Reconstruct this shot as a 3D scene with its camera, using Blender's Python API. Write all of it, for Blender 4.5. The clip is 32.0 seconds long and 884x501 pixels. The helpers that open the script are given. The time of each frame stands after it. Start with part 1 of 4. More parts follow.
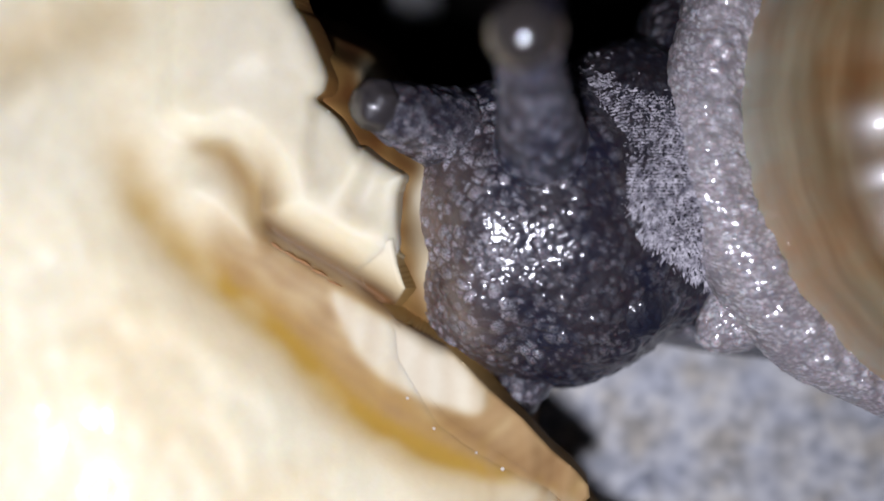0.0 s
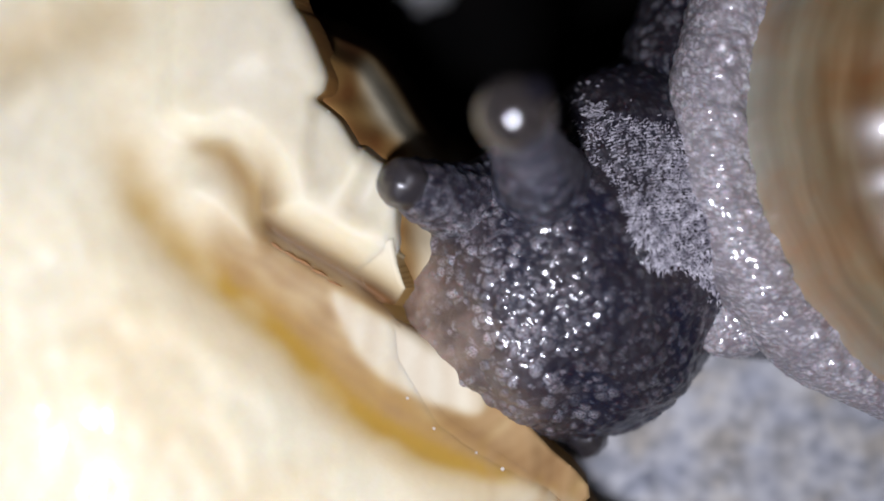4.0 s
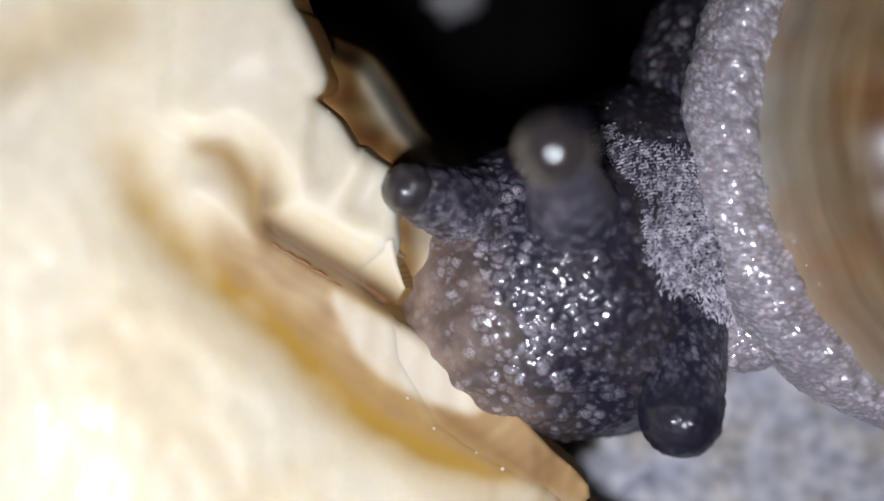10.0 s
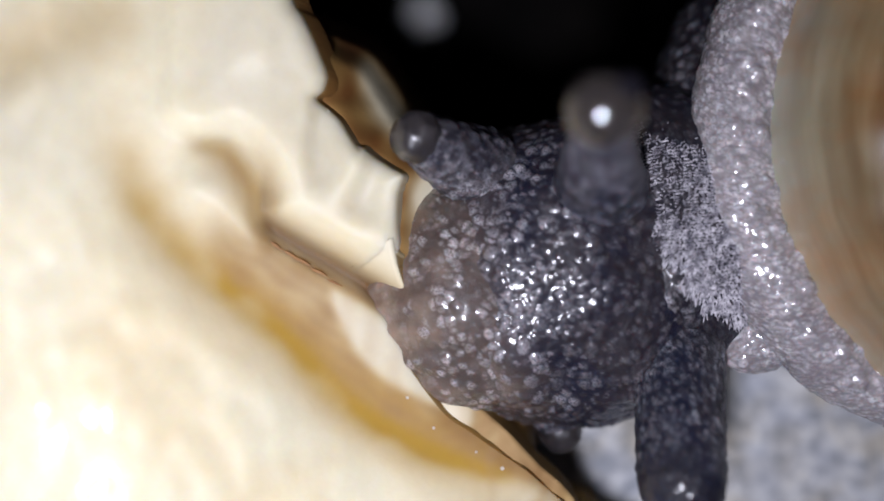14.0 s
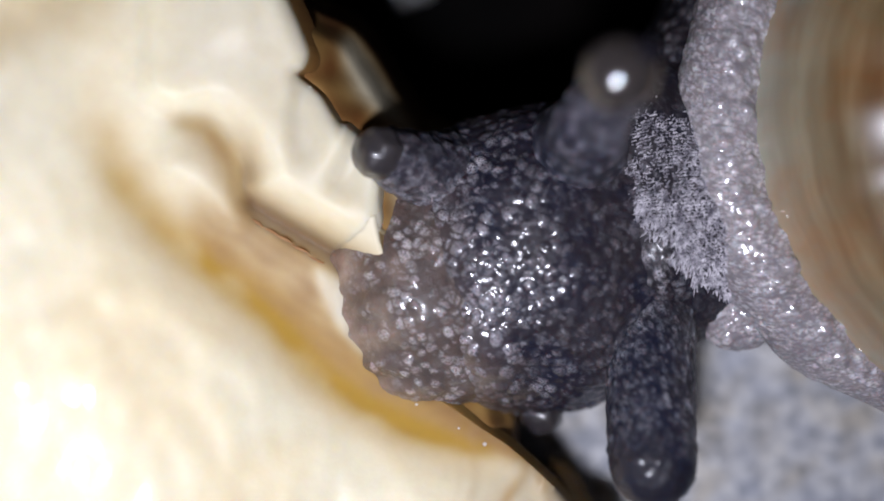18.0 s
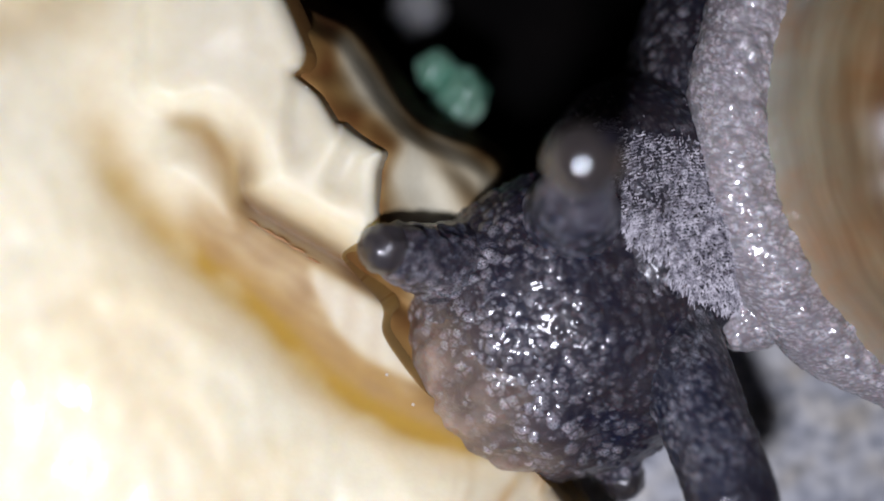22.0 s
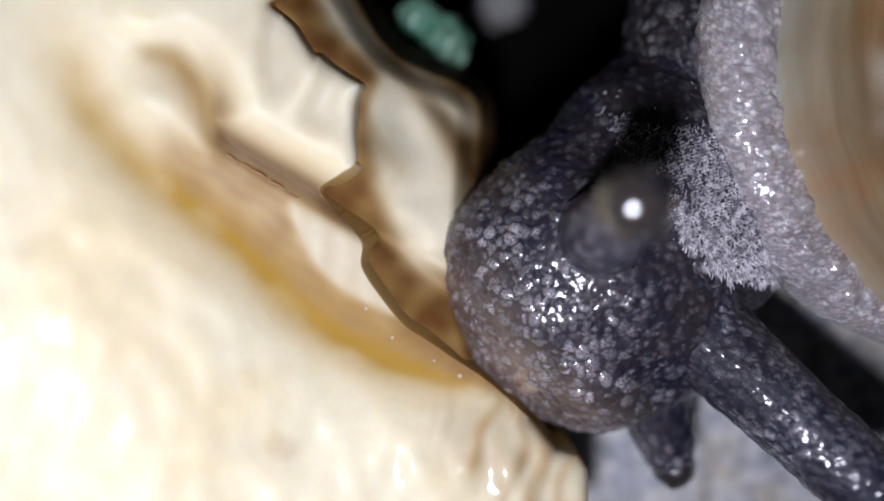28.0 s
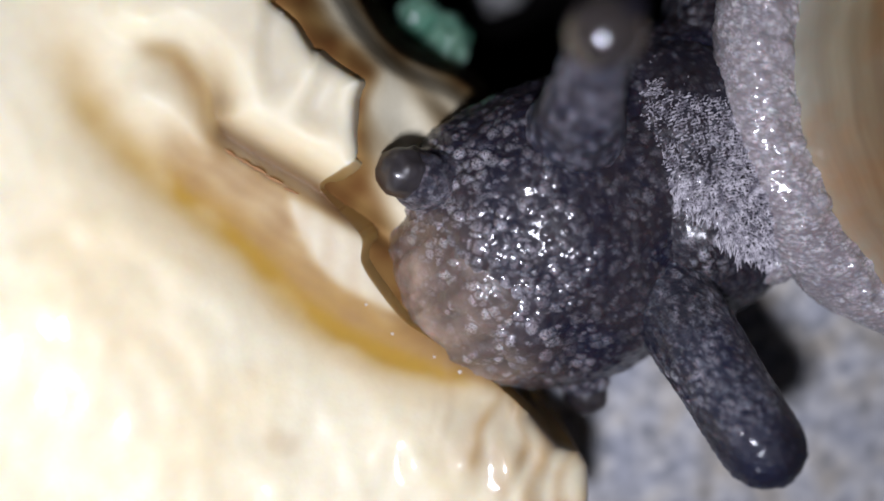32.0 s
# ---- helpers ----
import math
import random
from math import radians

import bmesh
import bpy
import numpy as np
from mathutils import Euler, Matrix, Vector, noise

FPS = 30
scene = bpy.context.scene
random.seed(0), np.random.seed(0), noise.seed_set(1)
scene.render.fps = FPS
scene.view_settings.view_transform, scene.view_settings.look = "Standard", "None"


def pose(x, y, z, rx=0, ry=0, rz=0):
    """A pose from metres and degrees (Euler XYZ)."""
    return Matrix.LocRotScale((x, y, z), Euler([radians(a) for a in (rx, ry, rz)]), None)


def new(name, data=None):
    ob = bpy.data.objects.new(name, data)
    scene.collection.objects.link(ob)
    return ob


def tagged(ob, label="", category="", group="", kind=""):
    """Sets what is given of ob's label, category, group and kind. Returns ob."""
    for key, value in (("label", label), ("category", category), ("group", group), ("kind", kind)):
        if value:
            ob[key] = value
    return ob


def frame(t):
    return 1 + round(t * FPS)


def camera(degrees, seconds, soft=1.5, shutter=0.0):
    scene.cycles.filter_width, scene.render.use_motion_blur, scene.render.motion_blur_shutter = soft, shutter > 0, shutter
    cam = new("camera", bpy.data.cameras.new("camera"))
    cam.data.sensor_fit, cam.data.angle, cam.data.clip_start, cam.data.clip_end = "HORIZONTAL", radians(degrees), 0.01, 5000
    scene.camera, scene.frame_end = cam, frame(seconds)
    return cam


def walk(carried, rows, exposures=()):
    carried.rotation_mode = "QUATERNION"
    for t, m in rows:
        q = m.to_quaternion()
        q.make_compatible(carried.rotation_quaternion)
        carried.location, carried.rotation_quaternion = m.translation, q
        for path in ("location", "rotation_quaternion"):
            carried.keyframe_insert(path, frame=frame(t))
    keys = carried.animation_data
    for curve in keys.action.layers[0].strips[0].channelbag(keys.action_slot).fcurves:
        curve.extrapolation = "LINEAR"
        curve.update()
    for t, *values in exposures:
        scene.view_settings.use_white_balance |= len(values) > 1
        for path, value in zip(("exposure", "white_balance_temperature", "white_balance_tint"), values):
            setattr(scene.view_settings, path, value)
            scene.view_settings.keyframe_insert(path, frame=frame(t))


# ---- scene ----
# All shapes below are drawn in millimetres; part() turns them into metres.
MM = 0.001
cam = camera(55.0, 32.0, soft=1.8)
cam.data.dof.use_dof = True
cam.data.dof.focus_distance = 0.0214
cam.data.dof.aperture_fstop = 25.0
walk(cam, [
    (0, pose(0, 0, 0.028, 0.000, 0.000, 0)),
    (13.5, pose(0, 0, 0.028, 0.000, 0.000, 0)),
    (15.5, pose(0, 0, 0.028, -0.228, -0.837, 0)),
    (16, pose(0, 0, 0.028, -0.342, -2.167, 0)),
    (16.5, pose(0, 0, 0.028, -1.369, -1.179, 0)),
    (17, pose(0, 0, 0.028, -1.825, -0.647, 0)),
    (17.5, pose(0, 0, 0.028, -1.597, -1.179, 0)),
    (18, pose(0, 0, 0.028, -1.559, -1.179, 0)),
    (19, pose(0, 0, 0.028, -1.597, -1.217, 0)),
    (20, pose(0, 0, 0.028, -1.597, -1.179, 0)),
    (21, pose(0, 0, 0.028, -1.635, -1.179, 0)),
    (21.5, pose(0, 0, 0.028, -1.597, -1.255, 0)),
    (22, pose(0, 0, 0.028, -1.559, -1.407, 0)),
    (22.5, pose(0, 0, 0.028, -3.420, -3.344, 0)),
    (23, pose(0, 0, 0.028, -6.290, -2.167, 0)),
    (23.5, pose(0, 0, 0.028, -6.327, -2.167, 0)),
    (24, pose(0, 0, 0.028, -6.064, -2.585, 0)),
    (24.5, pose(0, 0, 0.028, -5.951, -2.775, 0)),
    (25, pose(0, 0, 0.028, -5.951, -2.851, 0)),
    (28, pose(0, 0, 0.028, -5.989, -2.851, 0)),
    (29, pose(0, 0, 0.028, -5.989, -2.889, 0)),
    (30, pose(0, 0, 0.028, -6.139, -2.927, 0)),
    (31, pose(0, 0, 0.028, -6.139, -2.927, 0)),
    (31.5, pose(0, 0, 0.028, -6.290, -2.851, 0)),
    (32, pose(0, 0, 0.028, -6.252, -2.851, 0))
])

# ---- night air and the one small white lamp beside the lens ----
world = bpy.data.worlds.new("night")
world.use_nodes = True
world.node_tree.nodes["Background"].inputs[0].default_value = (0.55, 0.65, 1.0, 1)
world.node_tree.nodes["Background"].inputs[1].default_value = 0.006
scene.world = world
bulb = bpy.data.lights.new("lamp_by_the_lens", "POINT")
bulb.energy, bulb.shadow_soft_size, bulb.color = 0.032, 0.0014, (0.95, 0.962, 1.125)
lamp = new("lamp_by_the_lens", bulb)
lamp.location = (-0.0023, -0.0058, 0.032)


# ---- materials ----
def material(name, rough=0.4, coat=0.0):
    m = bpy.data.materials.new(name)
    m.use_nodes = True
    t = m.node_tree
    b = t.nodes["Principled BSDF"]
    b.inputs["Roughness"].default_value = rough
    b.inputs["Coat Weight"].default_value = coat
    b.inputs["Coat Roughness"].default_value = 0.08
    return m, t, b


def node(t, kind, **values):
    n = t.nodes.new(kind)
    for key, value in values.items():
        n.inputs[key.replace("_", " ")].default_value = value
    return n


def mottle(t, size, detail=4.0, rough=0.55):
    """Noise in the object's own space; size in millimetres."""
    co = t.nodes.new("ShaderNodeTexCoord")
    n = node(t, "ShaderNodeTexNoise", Scale=1000.0 / size, Detail=detail, Roughness=rough)
    t.links.new(co.outputs["Object"], n.inputs["Vector"])
    return n.outputs["Fac"]


def ramp(t, fac, *stops):
    r = t.nodes.new("ShaderNodeValToRGB")
    while len(r.color_ramp.elements) < len(stops):
        r.color_ramp.elements.new(0.5)
    for e, (at, c) in zip(r.color_ramp.elements, stops):
        e.position, e.color = at, (*c, 1)
    t.links.new(fac, r.inputs[0])
    return r.outputs[0]


def blend(t, fac, a, b, way="MIX"):
    n = t.nodes.new("ShaderNodeMix")
    n.data_type, n.blend_type = "RGBA", way
    for k, v in ((0, fac), (6, a), (7, b)):
        if hasattr(v, "links"):
            t.links.new(v, n.inputs[k])
        else:
            n.inputs[k].default_value = v if k == 0 else (*v, 1)
    return n.outputs[2]


def relief(t, b, height, depth, strength=0.5):
    n = node(t, "ShaderNodeBump", Strength=strength, Distance=depth * MM)
    t.links.new(height, n.inputs["Height"])
    t.links.new(n.outputs[0], b.inputs["Normal"])


def flesh(name, pale, deep, rough=0.3, weight=0.5, reach=0.9, share=0.55, coat=0.25):
    """Wet fruit flesh: two tints in soft clouds, fine fibres, light that soaks in."""
    m, t, b = material(name, rough, coat)
    big = ramp(t, mottle(t, 3.2, 3), (share - 0.12, (0, 0, 0)), (share + 0.2, (1, 1, 1)))
    col = blend(t, big, pale, deep)
    fine = ramp(t, mottle(t, 0.5, 5), (0.3, (0.86, 0.84, 0.8)), (0.7, (1, 1, 1)))
    t.links.new(blend(t, 0.7, col, fine, "MULTIPLY"), b.inputs["Base Color"])
    b.inputs["Subsurface Weight"].default_value = weight
    b.inputs["Subsurface Radius"].default_value = (1.0, 0.85, 0.6)
    b.inputs["Subsurface Scale"].default_value = reach * MM
    relief(t, b, mottle(t, 0.35, 4), 0.03, 0.35)
    return m


def seam_flesh(name, pale, deep, gloss=0.3, lucid=0.5, reach=0.5):
    """The cut face: cream, stained gold along the seam and rosy white at the lip."""
    m, t, b = material(name, 0.42)
    col = blend(t, ramp(t, mottle(t, 3.5, 3), (0.42, (0, 0, 0)), (0.75, (1, 1, 1))), pale, deep)
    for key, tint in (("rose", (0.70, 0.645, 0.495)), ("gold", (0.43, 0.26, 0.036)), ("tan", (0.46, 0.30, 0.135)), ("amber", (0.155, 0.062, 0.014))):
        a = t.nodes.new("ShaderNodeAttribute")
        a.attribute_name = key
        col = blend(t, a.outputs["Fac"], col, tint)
        if key == "gold":
            wet = t.nodes.new("ShaderNodeAttribute")
            wet.attribute_name = "wet"
            t.links.new(wet.outputs["Fac"], b.inputs["Coat Weight"])
            dull = t.nodes.new("ShaderNodeMath")
            dull.operation, dull.use_clamp = "MULTIPLY_ADD", True
            t.links.new(a.outputs["Fac"], dull.inputs[0])
            dull.inputs[1].default_value, dull.inputs[2].default_value = 0.35, 0.48
            t.links.new(dull.outputs[0], b.inputs["Roughness"])
    fine = ramp(t, mottle(t, 0.45, 5), (0.3, (0.93, 0.91, 0.87)), (0.7, (1, 1, 1)))
    t.links.new(blend(t, 0.7, col, fine, "MULTIPLY"), b.inputs["Base Color"])
    b.inputs["Subsurface Weight"].default_value = lucid
    b.inputs["Subsurface Radius"].default_value = (1.0, 0.85, 0.6)
    b.inputs["Subsurface Scale"].default_value = reach * MM
    b.inputs["Specular IOR Level"].default_value = gloss
    b.inputs["Coat IOR"].default_value = 1.7
    b.inputs["Coat Roughness"].default_value = 0.07
    relief(t, b, mottle(t, 0.4, 4), 0.03, 0.4)
    return m


SEAM = seam_flesh("cream flesh with a golden seam", (0.86, 0.80, 0.60), (0.85, 0.735, 0.49), 0.3, 0.75, 0.8)
STRIP_FLESH = seam_flesh("thin lip flesh", (0.86, 0.80, 0.60), (0.85, 0.735, 0.49), 0.3, 0.0, 0.5)
AMBER = flesh("amber husk", (0.21, 0.10, 0.030), (0.13, 0.058, 0.018), rough=0.65, weight=0.6, coat=0.0)
BROWN = flesh("brown fleck", (0.40, 0.20, 0.08), (0.30, 0.13, 0.04), rough=0.7, weight=0.3, coat=0.0)


def skin(name, dark, pale, cool, rough=0.45, coat=1.0, fine=0.055, cover=0.46, lucid=0.2, gloss=0.2):
    """Wet snail skin: dark ground, frosted with whitish grains on the plates that the mesh carries, rosy at the lips, under clear slime."""
    m, t, b = material(name, rough, coat)
    a = t.nodes.new("ShaderNodeAttribute")
    a.attribute_name = "pale"
    ground = blend(t, ramp(t, mottle(t, 1.6, 2), (0.4, (0, 0, 0)), (0.65, (1, 1, 1))), dark, cool)
    red = t.nodes.new("ShaderNodeAttribute")
    red.attribute_name = "rosy"
    rosy = ramp(t, mottle(t, 0.7, 3), (0.35, (0.20, 0.138, 0.105)), (0.65, (0.38, 0.28, 0.22)))
    ground = blend(t, red.outputs["Fac"], ground, rosy)
    grain = ramp(t, mottle(t, fine, 2.0, 0.6), (cover - 0.10, (0.16, 0.16, 0.16)), (cover + 0.10, (1, 1, 1)))
    broad = ramp(t, mottle(t, 0.9, 3), (0.36, (0.5, 0.5, 0.5)), (0.6, (1, 1, 1)))
    speck = t.nodes.new("ShaderNodeMath")
    speck.operation = "MULTIPLY"
    t.links.new(a.outputs["Fac"], speck.inputs[0])
    t.links.new(blend(t, 1.0, grain, broad, "MULTIPLY"), speck.inputs[1])
    tone = ramp(t, mottle(t, 0.4, 3), (0.3, tuple(c * 0.62 for c in pale)), (0.7, pale))
    t.links.new(blend(t, speck.outputs[0], ground, tone), b.inputs["Base Color"])
    frost = t.nodes.new("ShaderNodeMath")
    frost.operation, frost.use_clamp = "MULTIPLY_ADD", True
    t.links.new(a.outputs["Fac"], frost.inputs[0])
    frost.inputs[1].default_value, frost.inputs[2].default_value = -0.5 * coat, coat
    t.links.new(frost.outputs[0], b.inputs["Coat Weight"])
    b.inputs["Subsurface Weight"].default_value = lucid
    b.inputs["Coat Roughness"].default_value = gloss
    b.inputs["Coat IOR"].default_value = 1.7
    b.inputs["Subsurface Scale"].default_value = 0.15 * MM
    b.inputs["Specular IOR Level"].default_value = 0.25
    relief(t, b, mottle(t, fine, 3), 0.035, 0.9)
    return m


SKIN = skin("dark granular skin", (0.024, 0.019, 0.025), (0.51, 0.48, 0.515), (0.010, 0.010, 0.024), coat=0.7, gloss=0.17)
NAPE = skin("blue-black nape skin", (0.018, 0.014, 0.018), (0.40, 0.38, 0.41), (0.013, 0.012, 0.020), coat=0.2)
LIPSKIN = skin("rosy brown lip skin", (0.035, 0.026, 0.028), (0.60, 0.55, 0.55), (0.028, 0.023, 0.028), rough=0.38, coat=0.7, lucid=0.35)
STALK = skin("blue-grey stalk skin", (0.027, 0.026, 0.036), (0.33, 0.32, 0.38), (0.018, 0.020, 0.042), coat=0.3)
FARSTALK = skin("blue-black far stalk skin", (0.013, 0.012, 0.019), (0.40, 0.39, 0.43), (0.010, 0.011, 0.026), coat=0.3, gloss=0.15)
COLLAR = skin("pale grey mantle skin", (0.20, 0.175, 0.185), (0.74, 0.70, 0.72), (0.27, 0.24, 0.245), coat=1.0, fine=0.07, cover=0.45, gloss=0.14)
TIP = flesh("translucent grey knob", (0.045, 0.039, 0.041), (0.018, 0.016, 0.020), rough=0.35, weight=0.6, reach=0.4, coat=0.45)
EYE = flesh("smoky eye bulb", (0.040, 0.034, 0.032), (0.026, 0.023, 0.023), rough=0.12, weight=0.5, reach=0.5, coat=1.0)
EYE.node_tree.nodes["Principled BSDF"].inputs["Coat Roughness"].default_value = 0.03
PUPIL, _t, _b = material("black retina", 0.9)
_b.inputs["Specular IOR Level"].default_value = 0.05
_b.inputs["Base Color"].default_value = (0.008, 0.007, 0.010, 1)
DARKTIP, _t, _b = material("blue-black eye end", 0.42, 0.15)
_t.links.new(ramp(_t, mottle(_t, 0.3), (0.3, (0.008, 0.008, 0.014)), (0.7, (0.03, 0.03, 0.045))), _b.inputs["Base Color"])
PAPILLA, _t, _b = material("whitish papilla", 0.3, 0.4)
_t.links.new(ramp(_t, mottle(_t, 0.2), (0.35, (0.12, 0.11, 0.14)), (0.62, (0.70, 0.67, 0.71))), _b.inputs["Base Color"])

SHELL, _t, _b = material("olive-brown shell", 0.34, 0.2)
_co = _t.nodes.new("ShaderNodeTexCoord")
_map = _t.nodes.new("ShaderNodeMapping")
_t.links.new(_co.outputs["UV"], _map.inputs[0])
_w = node(_t, "ShaderNodeTexNoise", Scale=1.0, Detail=5.0, Roughness=0.6)
_map.inputs["Scale"].default_value = (4.0, 24.0, 1)
_t.links.new(_map.outputs[0], _w.inputs["Vector"])
_streak = ramp(_t, _w.outputs["Fac"], (0.3, (0.085, 0.042, 0.013)), (0.44, (0.145, 0.092, 0.040)), (0.57, (0.215, 0.160, 0.088)), (0.7, (0.13, 0.072, 0.026)))
_sep = _t.nodes.new("ShaderNodeSeparateXYZ")
_t.links.new(_co.outputs["UV"], _sep.inputs[0])
_band = ramp(_t, _sep.outputs["Y"], (0.02, (1, 1, 1)), (0.045, (0.7, 0.7, 0.7)), (0.08, (0.28, 0.28, 0.28)), (0.13, (0, 0, 0)))
_streak = blend(_t, _band, _streak, (0.46, 0.43, 0.34))
_t.links.new(blend(_t, 0.85, _streak, ramp(_t, mottle(_t, 3.0), (0.36, (1.0, 0.62, 0.36)), (0.58, (0.92, 0.95, 0.95))), "MULTIPLY"), _b.inputs["Base Color"])
_b.inputs["Subsurface Weight"].default_value = 0.2
_b.inputs["Subsurface Scale"].default_value = 0.6 * MM
relief(_t, _b, _w.outputs["Fac"], 0.03, 0.3)

CONCRETE, _t, _b = material("grey speckled concrete", 0.75)
_grain = ramp(_t, mottle(_t, 0.6, 6, 0.7), (0.32, (0.22, 0.23, 0.25)), (0.5, (0.58, 0.58, 0.59)), (0.64, (0.84, 0.83, 0.80)))
_stain = ramp(_t, mottle(_t, 1.7, 4), (0.36, (0.70, 0.74, 0.84)), (0.5, (1, 1, 1)), (0.66, (0.84, 0.76, 0.62)))
_t.links.new(blend(_t, 0.8, _grain, _stain, "MULTIPLY"), _b.inputs["Base Color"])
relief(_t, _b, mottle(_t, 0.5, 6, 0.7), 0.15, 0.7)
# soil colour is set near black, so the background stays dark
SOIL, _t, _b = material("near-black soil", 0.9)
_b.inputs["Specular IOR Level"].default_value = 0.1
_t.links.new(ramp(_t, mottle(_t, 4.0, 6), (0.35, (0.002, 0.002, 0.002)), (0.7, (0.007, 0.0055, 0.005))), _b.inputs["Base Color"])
relief(_t, _b, mottle(_t, 1.5, 6), 0.5, 0.8)
GREEN = flesh("green bud skin", (0.10, 0.27, 0.18), (0.34, 0.46, 0.37), rough=0.25, weight=0.3, share=0.5)
WET, _t, _b = material("clear slime", 0.03, 1.0)
_b.inputs["Base Color"].default_value = (0.75, 0.68, 0.60, 1)
_b.inputs["Transmission Weight"].default_value = 0.2
_b.inputs["IOR"].default_value = 1.34
CRUMB = flesh("pale crumb", (0.40, 0.40, 0.40), (0.26, 0.26, 0.26), rough=0.4)


# ---- shapes ----
def mesh_part(name, verts, faces, mat, parent=None, label="", pale=None, uvs=None, stains=None):
    """One mesh object from millimetre vertices, smooth shaded."""
    me = bpy.data.meshes.new(name)
    me.from_pydata((np.asarray(verts, float) * MM).tolist(), [], faces)
    me.polygons.foreach_set("use_smooth", [True] * len(me.polygons))
    if pale is not None:
        me.attributes.new("pale", "FLOAT", "POINT").data.foreach_set("value", np.asarray(pale, np.float32))
    for key, values in (stains or {}).items():
        me.attributes.new(key, "FLOAT", "POINT").data.foreach_set("value", np.asarray(values, np.float32))
    if uvs is not None:
        uv = me.uv_layers.new(name="UVMap")
        loops = np.zeros(len(me.loops), np.int32)
        me.loops.foreach_get("vertex_index", loops)
        uv.data.foreach_set("uv", np.asarray(uvs, np.float32)[loops].ravel())
    me.materials.append(mat)
    ob = new(name, me)
    ob.parent = parent
    return tagged(ob, label)


def thing(name, at, label, category, group=""):
    ob = new(name)
    ob.location = [c * MM for c in at]
    ob.empty_display_size = 0.001
    return tagged(ob, label, category, group)


def quads(rows, cols, wrap=True):
    out = []
    for i in range(rows - 1):
        for j in range(cols if wrap else cols - 1):
            k = (j + 1) % cols
            out.append((i * cols + j, i * cols + k, (i + 1) * cols + k, (i + 1) * cols + j))
    return out


def closed_curve(points, n):
    """A smooth closed curve through a few corner points."""
    p = np.asarray(points, float)
    m = len(p)
    u = np.linspace(0, m, n, endpoint=False)
    i = u.astype(int)
    f = (u - i)[:, None]
    a, b, c, d = p[(i - 1) % m], p[i % m], p[(i + 1) % m], p[(i + 2) % m]
    return 0.5 * (2 * b + (c - a) * f + (2 * a - 5 * b + 4 * c - d) * f ** 2 + (3 * b - a - 3 * c + d) * f ** 3)


def open_curve(points, n):
    """A smooth open curve through a few points."""
    p = np.asarray(points, float)
    p = np.vstack((2 * p[0] - p[1], p, 2 * p[-1] - p[-2]))
    u = np.linspace(0, len(p) - 3, n)
    i = np.minimum(u.astype(int), len(p) - 4)
    f = (u - i)[:, None]
    a, b, c, d = p[i], p[i + 1], p[i + 2], p[i + 3]
    return 0.5 * (2 * b + (c - a) * f + (2 * a - 5 * b + 4 * c - d) * f ** 2 + (3 * b - a - 3 * c + d) * f ** 3)


def lobe(name, parent, mat, outline, centre, top, edge, foot, label="", rise=(0, 0), rough=0.06, grain=1.2, n=150, rings=44, seed=0.0):
    """A swollen piece of flesh: a smooth outline, a rounded shoulder of width edge, a top that leans by rise per mm, walls down to foot."""
    rim = closed_curve(outline, n)
    c = np.asarray(centre, float)
    reach = np.linalg.norm(rim - c, axis=1)
    verts = []
    steps = np.linspace(0, 1, rings) ** 0.8
    for s in steps[1:]:
        xy = c + s * (rim - c)
        d = (1 - s) * reach
        q = np.clip(1 - d / np.minimum(edge, 0.97 * reach), 0, 1)
        z = top + (xy - c) @ np.asarray(rise, float) - edge * 0.9 * (1 - np.sqrt(np.maximum(1 - q * q, 0)))
        for (x, y), zz in zip(xy, z):
            w = noise.noise((x / grain, y / grain, seed)) * rough + noise.noise((x / grain * 3.1, y / grain * 3.1, seed + 7)) * rough * 0.35
            verts.append((x + w * 0.4, y - w * 0.4, zz + w))
    last = verts[-n:]
    for k in (0.35, 0.7, 1.0):
        for (x, y, z), (rx, ry) in zip(last, rim):
            zz = z + (foot - z) * k
            pull = 0.06 * k * k
            verts.append((x + (c[0] - x) * pull, y + (c[1] - y) * pull, zz))
    rows = len(verts) // n
    faces = quads(rows, n)
    verts.append((*c, float(np.mean([v[2] for v in verts[:n]]))))
    verts.append((*c, foot))
    a, b = len(verts) - 2, len(verts) - 1
    faces += [(a, j, (j + 1) % n) for j in range(n)] 
    faces += [(b, (rows - 1) * n + (j + 1) % n, (rows - 1) * n + j) for j in range(n)]
    faces = [f[::-1] if f[0] != a else f for f in faces]
    return mesh_part(name, verts, faces, mat, parent, label)


def tubercles(p, size, high, seed=0.0, white=0.5):
    """Height and paleness of irregular skin bumps at the point p."""
    q = Vector((p[0] / size + seed, p[1] / size, p[2] / size))
    q = q + 0.18 * noise.noise_vector(q * 1.3)
    (f1, f2, *_), (cell, *_) = noise.voronoi(q)
    dome = max(0.0, 1 - (f1 / 0.72) ** 2)
    lot = 0.5 + 1.1 * noise.noise((cell[0] * 3.7, cell[1] * 3.7, cell[2] * 3.7 + 5))
    lot = min(1.0, max(0.0, lot))
    patch = 0.75 + 1.3 * noise.noise((p[0] / 2.2 + seed, p[1] / 2.2, p[2] / 2.2))
    top = min(1.0, max(0.0, (dome - 0.25) / 0.5))
    return dome * high * (0.4 + lot), (0.1 + 0.9 * top) * min(1.0, max(0.0, (1.1 * lot + white - 0.75) * 1.3 * patch))


